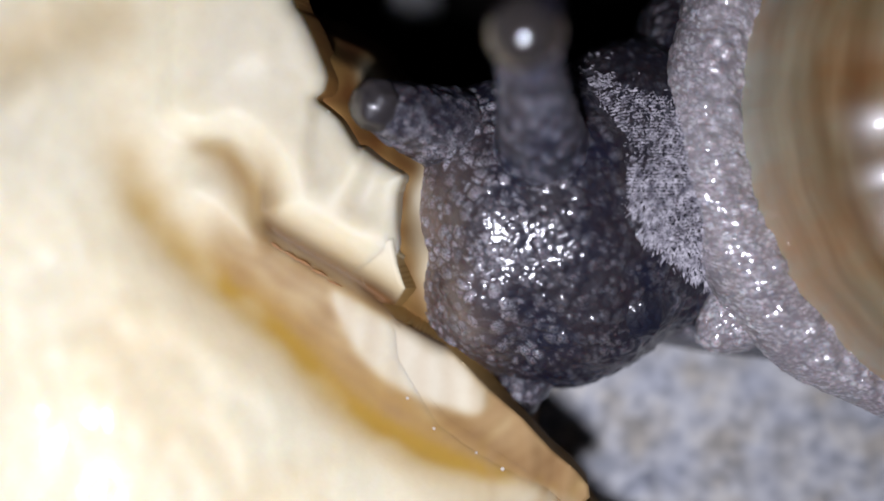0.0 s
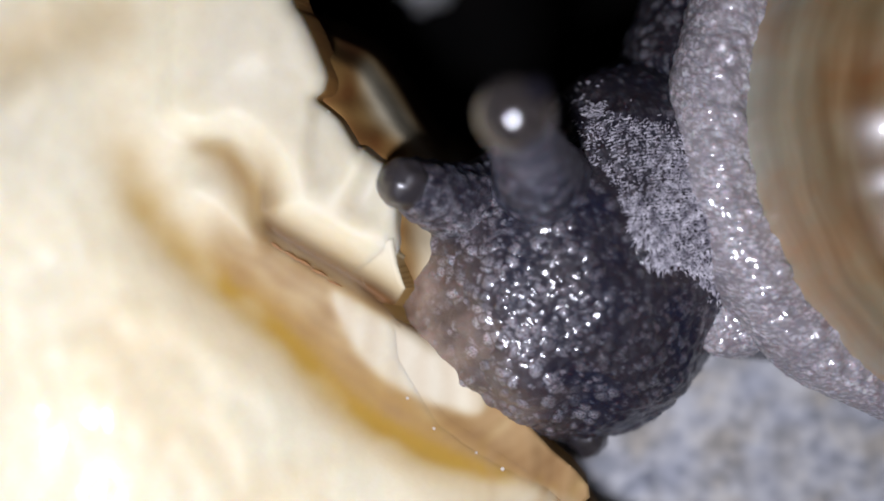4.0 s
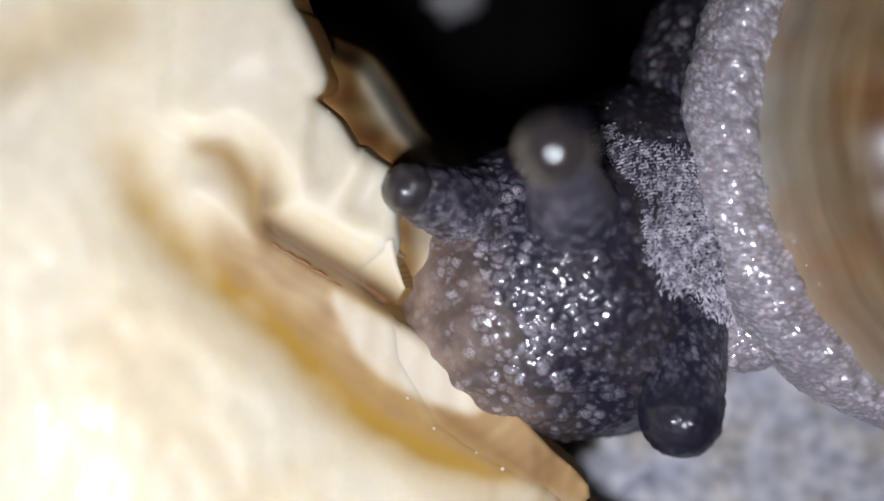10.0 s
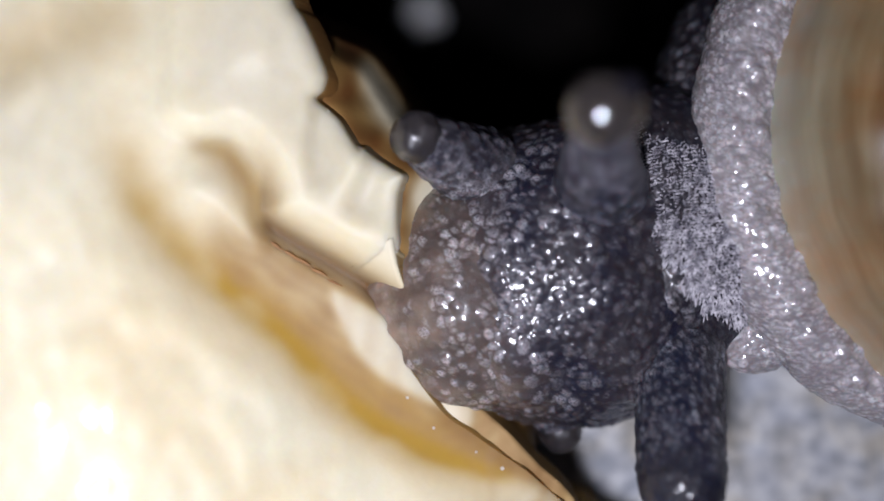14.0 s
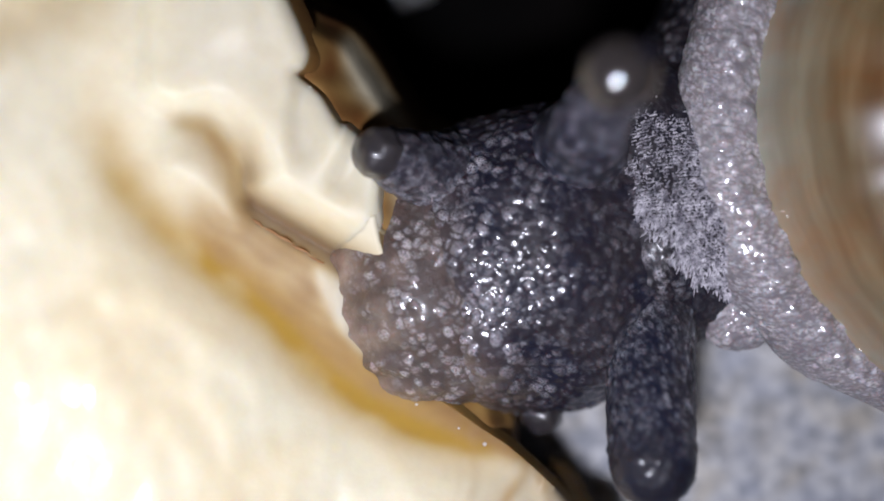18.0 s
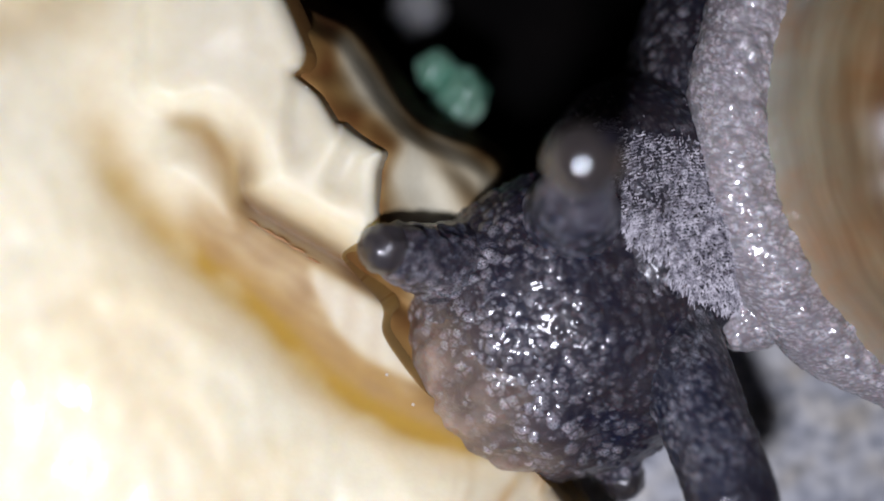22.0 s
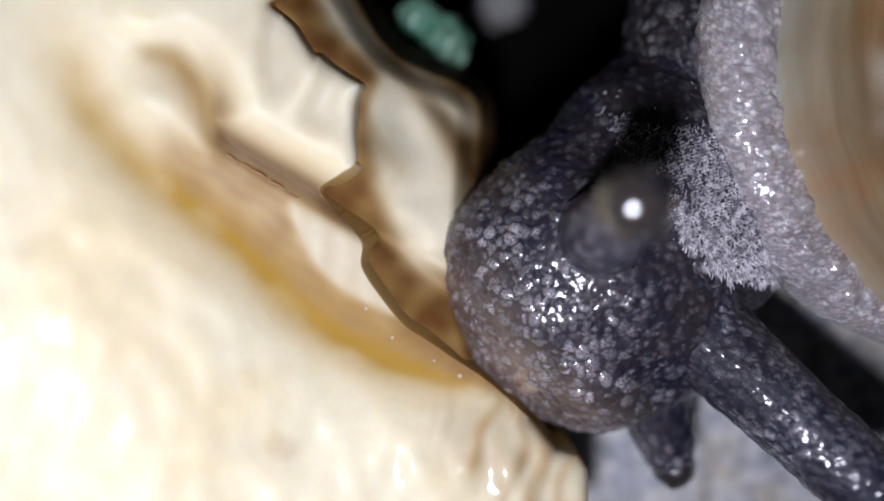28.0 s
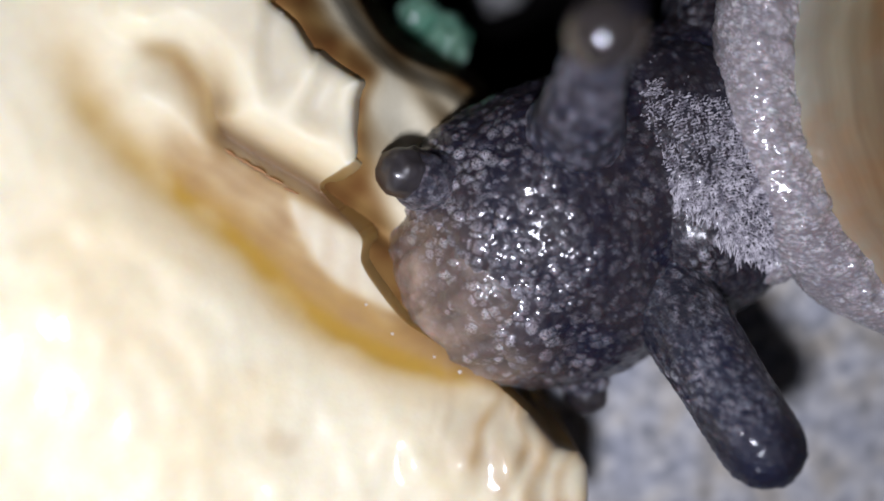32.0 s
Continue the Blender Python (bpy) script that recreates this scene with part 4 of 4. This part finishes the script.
def snail():
    root = snail_root()
    parts = {}
    parts["shell"] = s = spiral_shell(root)
    collar(root, s)
    mantle_lobe(s)
    parts["neck"] = k = neck(root)
    back(k)
    parts["foot"] = foot(root)
    parts["head"] = head(root)
    parts["muzzle"] = muzzle(root)
    e = parts["eye_near"] = stalk("eye_stalk", root, STALK, [(0, 0.45), (0.7, 0.60), (2.2, 0.72), (3.6, 0.90), (4.5, 1.02), (5.3, 1.16), (6.0, 1.34), (6.8, 1.5)], [(0.26, 0.05)], "blue-grey eye stalk raised towards the lamp", seed=60)
    bulb_ = ball("eye_bulb", e, EYE, 0.74, (0, 0, 0.1), (1, 1, 0.95), "smoky translucent eye bulb")
    ball("retina", bulb_, PUPIL, 0.27, (0.44, 0.26, 0.55), label="black retina spot")
    e = parts["eye_far"] = stalk("eye_stalk", root, FARSTALK, [(0, 0.03), (0.06, 0.32), (0.18, 0.56), (0.38, 0.77), (0.7, 0.94), (1.1, 1.01), (3.0, 1.07), (5.0, 1.2), (7.2, 1.34), (10.5, 1.55)], [(0.17, 0.04), (0.10, 0.01)], "stretched dark eye stalk with pale flecks", seed=70, bare=0.8, rings=220, n=110, white=0.40)
    bulb_ = ball("eye_bulb", e, DARKTIP, 0.46, (0, 0, -0.43), (1, 1, 1.0), "blue-black eye end", rough=0.06)
    for key, sd in (("feeler_a", 80), ("feeler_b", 90)):
        e = parts[key] = stalk("lower_feeler", root, SKIN, [(0, 0.5), (0.4, 0.68), (1.0, 0.80), (1.8, 0.95), (2.6, 1.15), (2.8, 0.5), (2.85, 0.02)], [(0.24, 0.06), (0.12, 0.02)], "short dark lower feeler", seed=sd)
        ball("knob", e, TIP, 0.66, (0, 0, -0.05), (1, 0.94, 0.95), rough=0.12, seed=sd, label= "rounded translucent grey knob")
    return root, parts


def bud():
    g = thing("green_bud", (0.74, 7.17, -10.20), "small round green bud, placed to fit the camera's view", "plant bud")
    ball("bud", g, GREEN, 0.95, (0, 0, 0), (1, 1.1, 1), rough=0.25, seed=3)
    ball("pale_top", g, GREEN, 0.68, (-0.78, 0.85, 0.25), (1, 1, 0.8), "paler top of the bud", rough=0.2, seed=4)
    return g


def crumb():
    c = thing("pale_crumb", (-0.23, 10.62, -10.60), "small whitish crumb on soil, moved to fit the camera's view", "crumb")
    ball("crumb_body", c, CRUMB, 1.3, (0, 0, 0), (0.9, 0.8, 0.7), rough=0.35, seed=6)
    return c


def along(tip, root, spin=0.0):
    """A pose in the snail's space: at tip, with the piece's -z towards root."""
    d = (Vector(tip) - Vector(root)).normalized()
    z, y = d, Vector((0, 1, 0))
    x = y.cross(z).normalized()
    y = z.cross(x)
    m = Matrix((x, y, z)).transposed().to_4x4()
    m.translation = (Vector(tip) - BASE) * MM
    return m


def placed(at, turn=0.0, tilt=0.0):
    p = (Vector(at) - BASE) * MM
    return pose(p.x, p.y, p.z, 0, tilt, turn)


soil()
slab()
fruit()
BITE, STRIP = morsel()
SNAIL, PARTS = snail()
BUD = bud()
FITTED_CRUMB = crumb()


def motions():
    walk(PARTS["shell"], [(t, placed(p)) for t, p in (
        (0, (15.38, 3.54, 6.20)),
        (3, (15.47, 3.45, 6.20)),
        (6, (15.56, 3.31, 6.20)),
        (9, (15.73, 3.08, 6.20)),
        (13, (16.05, 3.00, 6.20)),
        (17, (16.15, 2.99, 6.20)),
        (20, (16.33, 2.94, 6.20)),
        (22, (16.55, 2.94, 6.20)),
        (25, (16.99, 2.88, 6.20)),
        (28, (17.29, 2.82, 6.20)),
        (32, (17.73, 2.79, 6.20))
    )])
    walk(PARTS["neck"], [(t, placed(p, a)) for t, p, a in (
        (0, (6.34, 1.59, 3.90), 0),
        (2, (6.37, 1.35, 3.90), 0),
        (3, (6.38, 1.19, 3.90), 3),
        (6, (6.42, 0.79, 3.90), 6),
        (9, (6.58, 0.55, 3.90), 6),
        (13, (7.06, 0.39, 3.90), 4),
        (16, (7.54, 0.54, 3.90), 4),
        (19, (7.43, 0.55, 3.90), 6),
        (22, (7.39, 0.14, 3.90), 8),
        (23, (7.48, 0.21, 3.90), 8),
        (24, (7.85, -0.18, 3.90), 10),
        (25, (8.23, -0.18, 3.90), 12),
        (28, (8.67, -1.00, 3.90), 18),
        (29, (8.71, -0.81, 3.90), 15),
        (30, (8.83, -0.81, 3.90), 14),
        (32, (9.15, -0.59, 3.90), 10)
    )])
    walk(PARTS["foot"], [(t, placed(p)) for t, p in (
        (0, (11.50, -0.60, 2.60)),
        (3, (11.58, -0.64, 2.60)),
        (6, (11.67, -0.70, 2.60)),
        (9, (11.84, -0.79, 2.60)),
        (13, (12.14, -0.82, 2.60)),
        (17, (12.24, -0.83, 2.60)),
        (20, (12.42, -0.85, 2.60)),
        (22, (12.63, -0.85, 2.60)),
        (25, (13.05, -0.87, 2.60)),
        (28, (13.34, -0.90, 2.60)),
        (32, (13.77, -0.91, 2.60))
    )])
    walk(PARTS["head"], [(t, placed(p, a)) for t, p, a in (
        (0, (2.36, 0.38, 4.50), 0),
        (1, (2.28, 0.38, 4.50), 0),
        (2, (2.51, -0.55, 4.50), 10),
        (3, (2.75, -1.02, 4.50), 15),
        (6, (3.14, -1.80, 4.50), 22),
        (7, (3.21, -1.88, 4.50), 25),
        (8, (3.14, -1.72, 4.50), 22),
        (9, (3.21, -1.65, 4.50), 15),
        (10, (3.14, -1.26, 4.50), 15),
        (11, (3.06, -1.02, 4.50), 12),
        (12, (2.59, -0.71, 4.50), 6),
        (13, (2.75, -0.87, 4.50), 8),
        (16, (2.91, -0.79, 4.50), 8),
        (17, (2.59, -0.71, 4.50), 8),
        (18, (2.52, -1.18, 4.50), 12),
        (19, (2.52, -1.81, 4.50), 18),
        (20, (2.99, -2.44, 4.50), 28),
        (21, (3.15, -2.52, 4.50), 28),
        (22, (3.55, -3.07, 4.50), 28),
        (23, (3.88, -2.76, 4.50), 22),
        (24, (4.60, -3.08, 4.50), 30),
        (25, (4.84, -3.25, 4.50), 35),
        (28, (5.17, -3.73, 4.50), 38),
        (29, (4.50, -3.53, 4.50), 32),
        (30, (4.33, -3.21, 4.50), 30),
        (31, (4.12, -2.73, 4.50), 26),
        (32, (3.75, -2.54, 4.50), 22)
    )])
    walk(PARTS["muzzle"], [(t, placed(p, a)) for t, p, a in (
        (0, (1.56, 0.36, 4.18), 4),
        (1, (1.01, 0.31, 4.60), 4),
        (2, (1.58, -0.73, 4.60), 14),
        (3, (1.69, -1.22, 4.44), 19),
        (6, (1.95, -2.12, 4.60), 26),
        (7, (2.05, -2.23, 4.60), 29),
        (8, (1.74, -2.15, 4.60), 26),
        (9, (1.85, -1.93, 4.60), 19),
        (10, (1.70, -1.57, 4.60), 19),
        (11, (1.10, -1.45, 4.60), 16),
        (12, (0.34, -1.02, 4.60), 10),
        (13, (0.66, -1.21, 4.60), 12),
        (16, (0.70, -1.16, 4.60), 12),
        (17, (0.16, -1.13, 4.60), 12),
        (18, (0.07, -1.75, 4.60), 16),
        (19, (0.34, -2.60, 4.60), 22),
        (20, (1.27, -3.37, 4.60), 32),
        (21, (2.04, -3.07, 4.60), 32),
        (22, (2.50, -3.58, 4.60), 32),
        (23, (3.60, -2.95, 4.21), 26),
        (24, (4.94, -3.01, 3.90), 34),
        (25, (5.24, -3.11, 3.90), 39),
        (28, (4.80, -4.08, 4.55), 46),
        (29, (3.33, -4.52, 4.60), 41),
        (30, (3.30, -3.99, 4.60), 38),
        (31, (2.99, -3.52, 4.60), 36),
        (32, (2.63, -3.14, 4.60), 29)
    )])
    walk(PARTS["eye_near"], [(t, along(a, b)) for t, a, b in (
        (0, (1.55, 4.01, 12.20), (2.70, 2.16, 5.50)),
        (1, (2.11, 4.24, 12.20), (3.00, 2.46, 5.50)),
        (2, (1.76, 3.46, 12.20), (2.93, 2.01, 5.50)),
        (3, (1.53, 2.93, 12.20), (2.78, 1.71, 5.50)),
        (6, (1.13, 1.78, 12.20), (3.00, 0.81, 5.50)),
        (7, (1.22, 1.57, 12.20), (3.23, 0.52, 5.50)),
        (8, (1.48, 1.41, 12.20), (3.38, 0.37, 5.50)),
        (9, (1.79, 1.78, 12.20), (3.53, 0.66, 5.50)),
        (10, (2.11, 1.88, 12.20), (3.53, 0.66, 5.50)),
        (11, (2.48, 2.30, 12.20), (3.82, 1.11, 5.50)),
        (12, (2.84, 2.72, 12.20), (4.05, 1.41, 5.50)),
        (13, (2.90, 2.57, 12.20), (4.05, 1.26, 5.50)),
        (16, (3.25, 2.70, 12.20), (4.10, 1.74, 5.50)),
        (17, (3.22, 3.04, 12.20), (3.78, 1.74, 5.50)),
        (18, (3.59, 2.81, 12.20), (3.92, 1.85, 5.50)),
        (19, (3.70, 2.44, 12.20), (4.01, 1.68, 5.50)),
        (20, (3.17, 1.65, 12.20), (3.85, 0.79, 5.50)),
        (21, (2.86, 1.48, 12.20), (3.62, 0.47, 5.50)),
        (22, (3.03, 1.25, 12.20), (3.94, 0.05, 5.50)),
        (23, (2.51, 1.02, 12.20), (3.48, -0.17, 5.50)),
        (24, (2.03, 0.57, 12.20), (3.51, -0.68, 5.50)),
        (25, (2.11, 0.23, 12.20), (3.62, -1.08, 5.50)),
        (28, (4.41, -0.78, 12.20), (5.16, -2.16, 5.50)),
        (29, (5.26, 0.23, 12.20), (5.31, -1.41, 5.50)),
        (30, (4.56, 0.65, 12.20), (5.09, -0.86, 5.50)),
        (31, (4.60, 1.33, 12.20), (5.00, -0.26, 5.50)),
        (32, (3.76, 2.26, 12.20), (4.51, 0.29, 5.50))
    )])
    walk(PARTS["eye_far"], [(t, along(a, b)) for t, a, b in (
        (0, (4.30, -1.75, 6.60), (7.60, 0.23, 3.30)),
        (2, (4.45, -2.15, 6.60), (7.60, -0.09, 3.30)),
        (3, (4.60, -2.45, 6.60), (7.60, -0.24, 3.30)),
        (6, (5.25, -3.55, 6.50), (7.27, -0.55, 3.90)),
        (8, (5.73, -4.42, 6.20), (6.80, -1.18, 4.50)),
        (9, (5.68, -4.43, 7.20), (6.66, -1.46, 5.00)),
        (11, (5.53, -5.37, 8.20), (6.35, -1.76, 5.00)),
        (13, (5.49, -5.91, 8.80), (6.35, -1.76, 5.00)),
        (16, (5.06, -6.56, 8.80), (6.26, -2.09, 5.00)),
        (17, (4.81, -6.24, 8.80), (5.92, -1.77, 5.00)),
        (18, (5.24, -6.38, 8.80), (6.04, -1.77, 5.17)),
        (19, (6.02, -6.35, 8.90), (6.30, -2.05, 5.35)),
        (20, (6.80, -6.80, 9.00), (6.41, -2.34, 5.53)),
        (21, (6.70, -7.12, 9.20), (6.36, -2.62, 5.70)),
        (22, (7.37, -7.03, 9.30), (6.52, -2.63, 5.70)),
        (23, (7.60, -7.75, 9.30), (6.41, -2.93, 5.70)),
        (24, (7.89, -8.04, 9.30), (6.57, -3.09, 5.70)),
        (25, (8.42, -8.61, 9.30), (6.89, -3.40, 5.70)),
        (28, (11.87, -8.41, 9.30), (8.01, -4.49, 5.70)),
        (29, (11.89, -8.62, 9.30), (7.84, -4.02, 5.70)),
        (30, (10.47, -8.11, 9.30), (7.61, -3.87, 5.70)),
        (31, (9.90, -7.69, 9.30), (7.37, -3.56, 5.70)),
        (32, (8.99, -7.60, 9.30), (6.89, -3.25, 5.70))
    )])
    walk(PARTS["feeler_a"], [(t, along(a, b)) for t, a, b in (
        (0, (-1.60, 3.48, 7.80), (1.20, 2.87, 4.70)),
        (1, (-1.26, 3.88, 7.80), (1.28, 2.87, 4.70)),
        (2, (-0.97, 2.31, 7.80), (1.46, 1.73, 4.70)),
        (3, (-0.99, 1.80, 7.80), (1.53, 1.15, 4.70)),
        (6, (-0.79, 1.13, 7.80), (1.65, 0.27, 4.70)),
        (7, (-0.93, 1.07, 7.80), (1.67, 0.19, 4.70)),
        (8, (-0.52, 0.93, 7.80), (1.86, 0.19, 4.70)),
        (9, (-1.02, 1.37, 7.80), (1.78, 0.75, 4.70)),
        (10, (-0.83, 1.47, 7.80), (1.76, 0.81, 4.70)),
        (11, (-0.83, 1.87, 7.80), (1.73, 1.15, 4.70)),
        (12, (-0.66, 2.88, 7.80), (1.59, 1.79, 4.70)),
        (13, (-0.59, 2.61, 7.80), (1.86, 1.63, 4.70)),
        (16, (-1.03, 2.99, 7.80), (1.55, 1.88, 4.70)),
        (17, (-1.32, 2.82, 7.80), (1.13, 1.80, 4.70)),
        (18, (-1.11, 1.78, 7.80), (1.37, 1.09, 4.70)),
        (19, (-1.36, 1.21, 7.80), (1.16, 0.36, 4.70)),
        (20, (-1.18, 0.03, 7.80), (1.40, -0.70, 4.70)),
        (21, (-1.44, 0.15, 7.80), (1.34, -0.62, 4.70)),
        (22, (-0.90, -0.49, 7.80), (1.74, -1.31, 4.70)),
        (23, (-0.51, -0.43, 7.00), (1.95, -0.94, 4.60)),
        (24, (1.50, 0.14, 5.20), (3.41, -1.75, 4.50)),
        (25, (1.91, -0.19, 5.20), (3.79, -2.10, 4.50)),
        (28, (2.36, -2.87, 4.60), (4.38, -3.96, 4.40)),
        (29, (1.47, -1.72, 5.20), (3.48, -2.65, 4.50)),
        (30, (0.53, -1.14, 7.00), (2.76, -2.02, 4.60)),
        (31, (0.60, -0.52, 7.00), (2.69, -1.33, 4.60)),
        (32, (0.02, -0.35, 7.00), (2.11, -1.09, 4.60))
    )])
    walk(PARTS["feeler_b"], [(t, along(a, b)) for t, a, b in (
        (0, (2.04, -4.13, 4.60), (2.71, -2.40, 4.80)),
        (1, (2.50, -4.36, 4.60), (2.87, -2.40, 4.80)),
        (2, (3.67, -5.21, 4.60), (3.33, -3.17, 4.80)),
        (3, (3.82, -4.98, 4.60), (3.33, -3.17, 4.80)),
        (6, (4.29, -5.76, 4.60), (3.64, -3.63, 4.80)),
        (7, (4.13, -5.99, 4.60), (3.64, -3.78, 4.80)),
        (8, (3.51, -5.06, 4.60), (3.33, -3.17, 4.80)),
        (9, (3.98, -5.52, 4.60), (3.33, -3.63, 4.80)),
        (10, (2.73, -4.59, 4.60), (2.71, -2.40, 4.80)),
        (11, (3.05, -4.67, 4.60), (2.87, -2.40, 4.80)),
        (12, (3.51, -4.82, 4.60), (3.02, -2.70, 4.80)),
        (13, (3.36, -5.14, 4.60), (2.87, -3.01, 4.80)),
        (16, (3.01, -4.60, 4.60), (2.98, -2.55, 4.80)),
        (17, (2.71, -4.59, 4.60), (2.37, -2.53, 4.80)),
        (18, (3.24, -5.19, 4.60), (2.74, -3.04, 4.80)),
        (19, (4.52, -5.69, 4.60), (3.53, -3.68, 4.80)),
        (20, (4.98, -6.24, 4.60), (3.83, -4.31, 4.80)),
        (21, (4.74, -6.73, 4.60), (4.15, -4.64, 4.80)),
        (22, (5.63, -7.03, 4.60), (4.87, -4.92, 4.80)),
        (23, (5.73, -7.06, 4.60), (4.92, -5.05, 4.80)),
        (24, (6.16, -7.47, 4.60), (5.26, -5.28, 4.80)),
        (25, (7.19, -7.94, 4.60), (6.02, -5.57, 4.80)),
        (28, (7.87, -8.81, 4.60), (7.01, -6.25, 4.80)),
        (29, (7.16, -9.14, 4.60), (6.70, -6.41, 4.80)),
        (30, (6.59, -8.86, 4.60), (6.40, -6.31, 4.80)),
        (31, (6.13, -6.52, 4.60), (5.87, -4.36, 4.80)),
        (32, (5.29, -6.72, 4.60), (5.04, -4.40, 4.80))
    )])
    walk(BITE, [(t, pose(x * MM, y * MM, z * MM)) for t, (x, y, z) in (
        (0, (0.00, 0.00, 0.00)),
        (20.0, (0.00, 0.00, 0.00)),
        (20.6, (0.30, -0.20, -0.40)),
        (21.4, (1.80, -1.00, -1.60)),
        (22.2, (4.40, -2.40, -2.20)),
        (25, (6.60, -3.00, -2.20)),
        (28, (7.00, -3.40, -2.20)),
        (32, (5.60, -2.40, -2.20))
    )])
    # strip slides under the body, so from the camera its edge retreats
    walk(STRIP, [(t, pose(x * MM, y * MM, z * MM)) for t, (x, y, z) in (
        (0, (0.00, 0.00, 0.00)),
        (10.2, (0.00, 0.00, 0.00)),
        (12, (-0.12, -0.18, -0.15)),
        (14, (-0.30, -0.46, -0.31)),
        (16, (-0.50, -0.80, -0.40)),
        (18, (-0.70, -1.10, -0.42)),
        (20, (-0.95, -1.50, -0.55)),
        (24, (-1.10, -1.80, -0.90)),
        (32, (-1.10, -1.80, -0.90))
    )])
    # bud stays behind the head at first, in place of the shade on it
    walk(BUD, [(t, pose(x * MM, y * MM, z * MM)) for t, (x, y, z) in (
        (0, (2.23, 2.01, -1.00)),
        (18.5, (2.23, 2.01, -1.00)),
        (20, (1.30, 4.40, -1.00)),
        (22, (1.31, 4.42, -1.00)),
        (24, (1.50, 3.82, -1.00)),
        (28, (1.44, 3.86, -1.00)),
        (32, (1.44, 3.80, -1.00))
    )])
    # crumb keys fit its place in view; they replace the camera's sideways shift
    walk(FITTED_CRUMB, [(t, pose(x * MM, y * MM, z * MM)) for t, (x, y, z) in (
        (0, (-1.26, 11.39, -10.60)),
        (1, (-1.00, 11.65, -10.60)),
        (3, (-1.00, 12.16, -10.60)),
        (6, (0.28, 11.26, -10.60)),
        (7, (0.10, 11.14, -10.60)),
        (8, (-0.49, 11.01, -10.60)),
        (9, (0.41, 11.65, -10.60)),
        (10, (0.62, 11.60, -10.60)),
        (11, (0.15, 11.39, -10.60)),
        (12, (-0.67, 10.83, -10.60)),
        (13, (-0.74, 10.67, -10.60)),
        (16, (-0.95, 10.73, -10.60)),
        (18, (-0.62, 11.14, -10.60)),
        (20, (-0.44, 10.24, -10.60)),
        (22, (-0.18, 9.91, -10.60)),
        (24, (3.74, 7.29, -10.60)),
        (25, (4.13, 7.16, -10.60)),
        (28, (4.59, 7.04, -10.60)),
        (29, (4.38, 7.16, -10.60)),
        (32, (4.51, 7.55, -10.60))
    )])


motions()
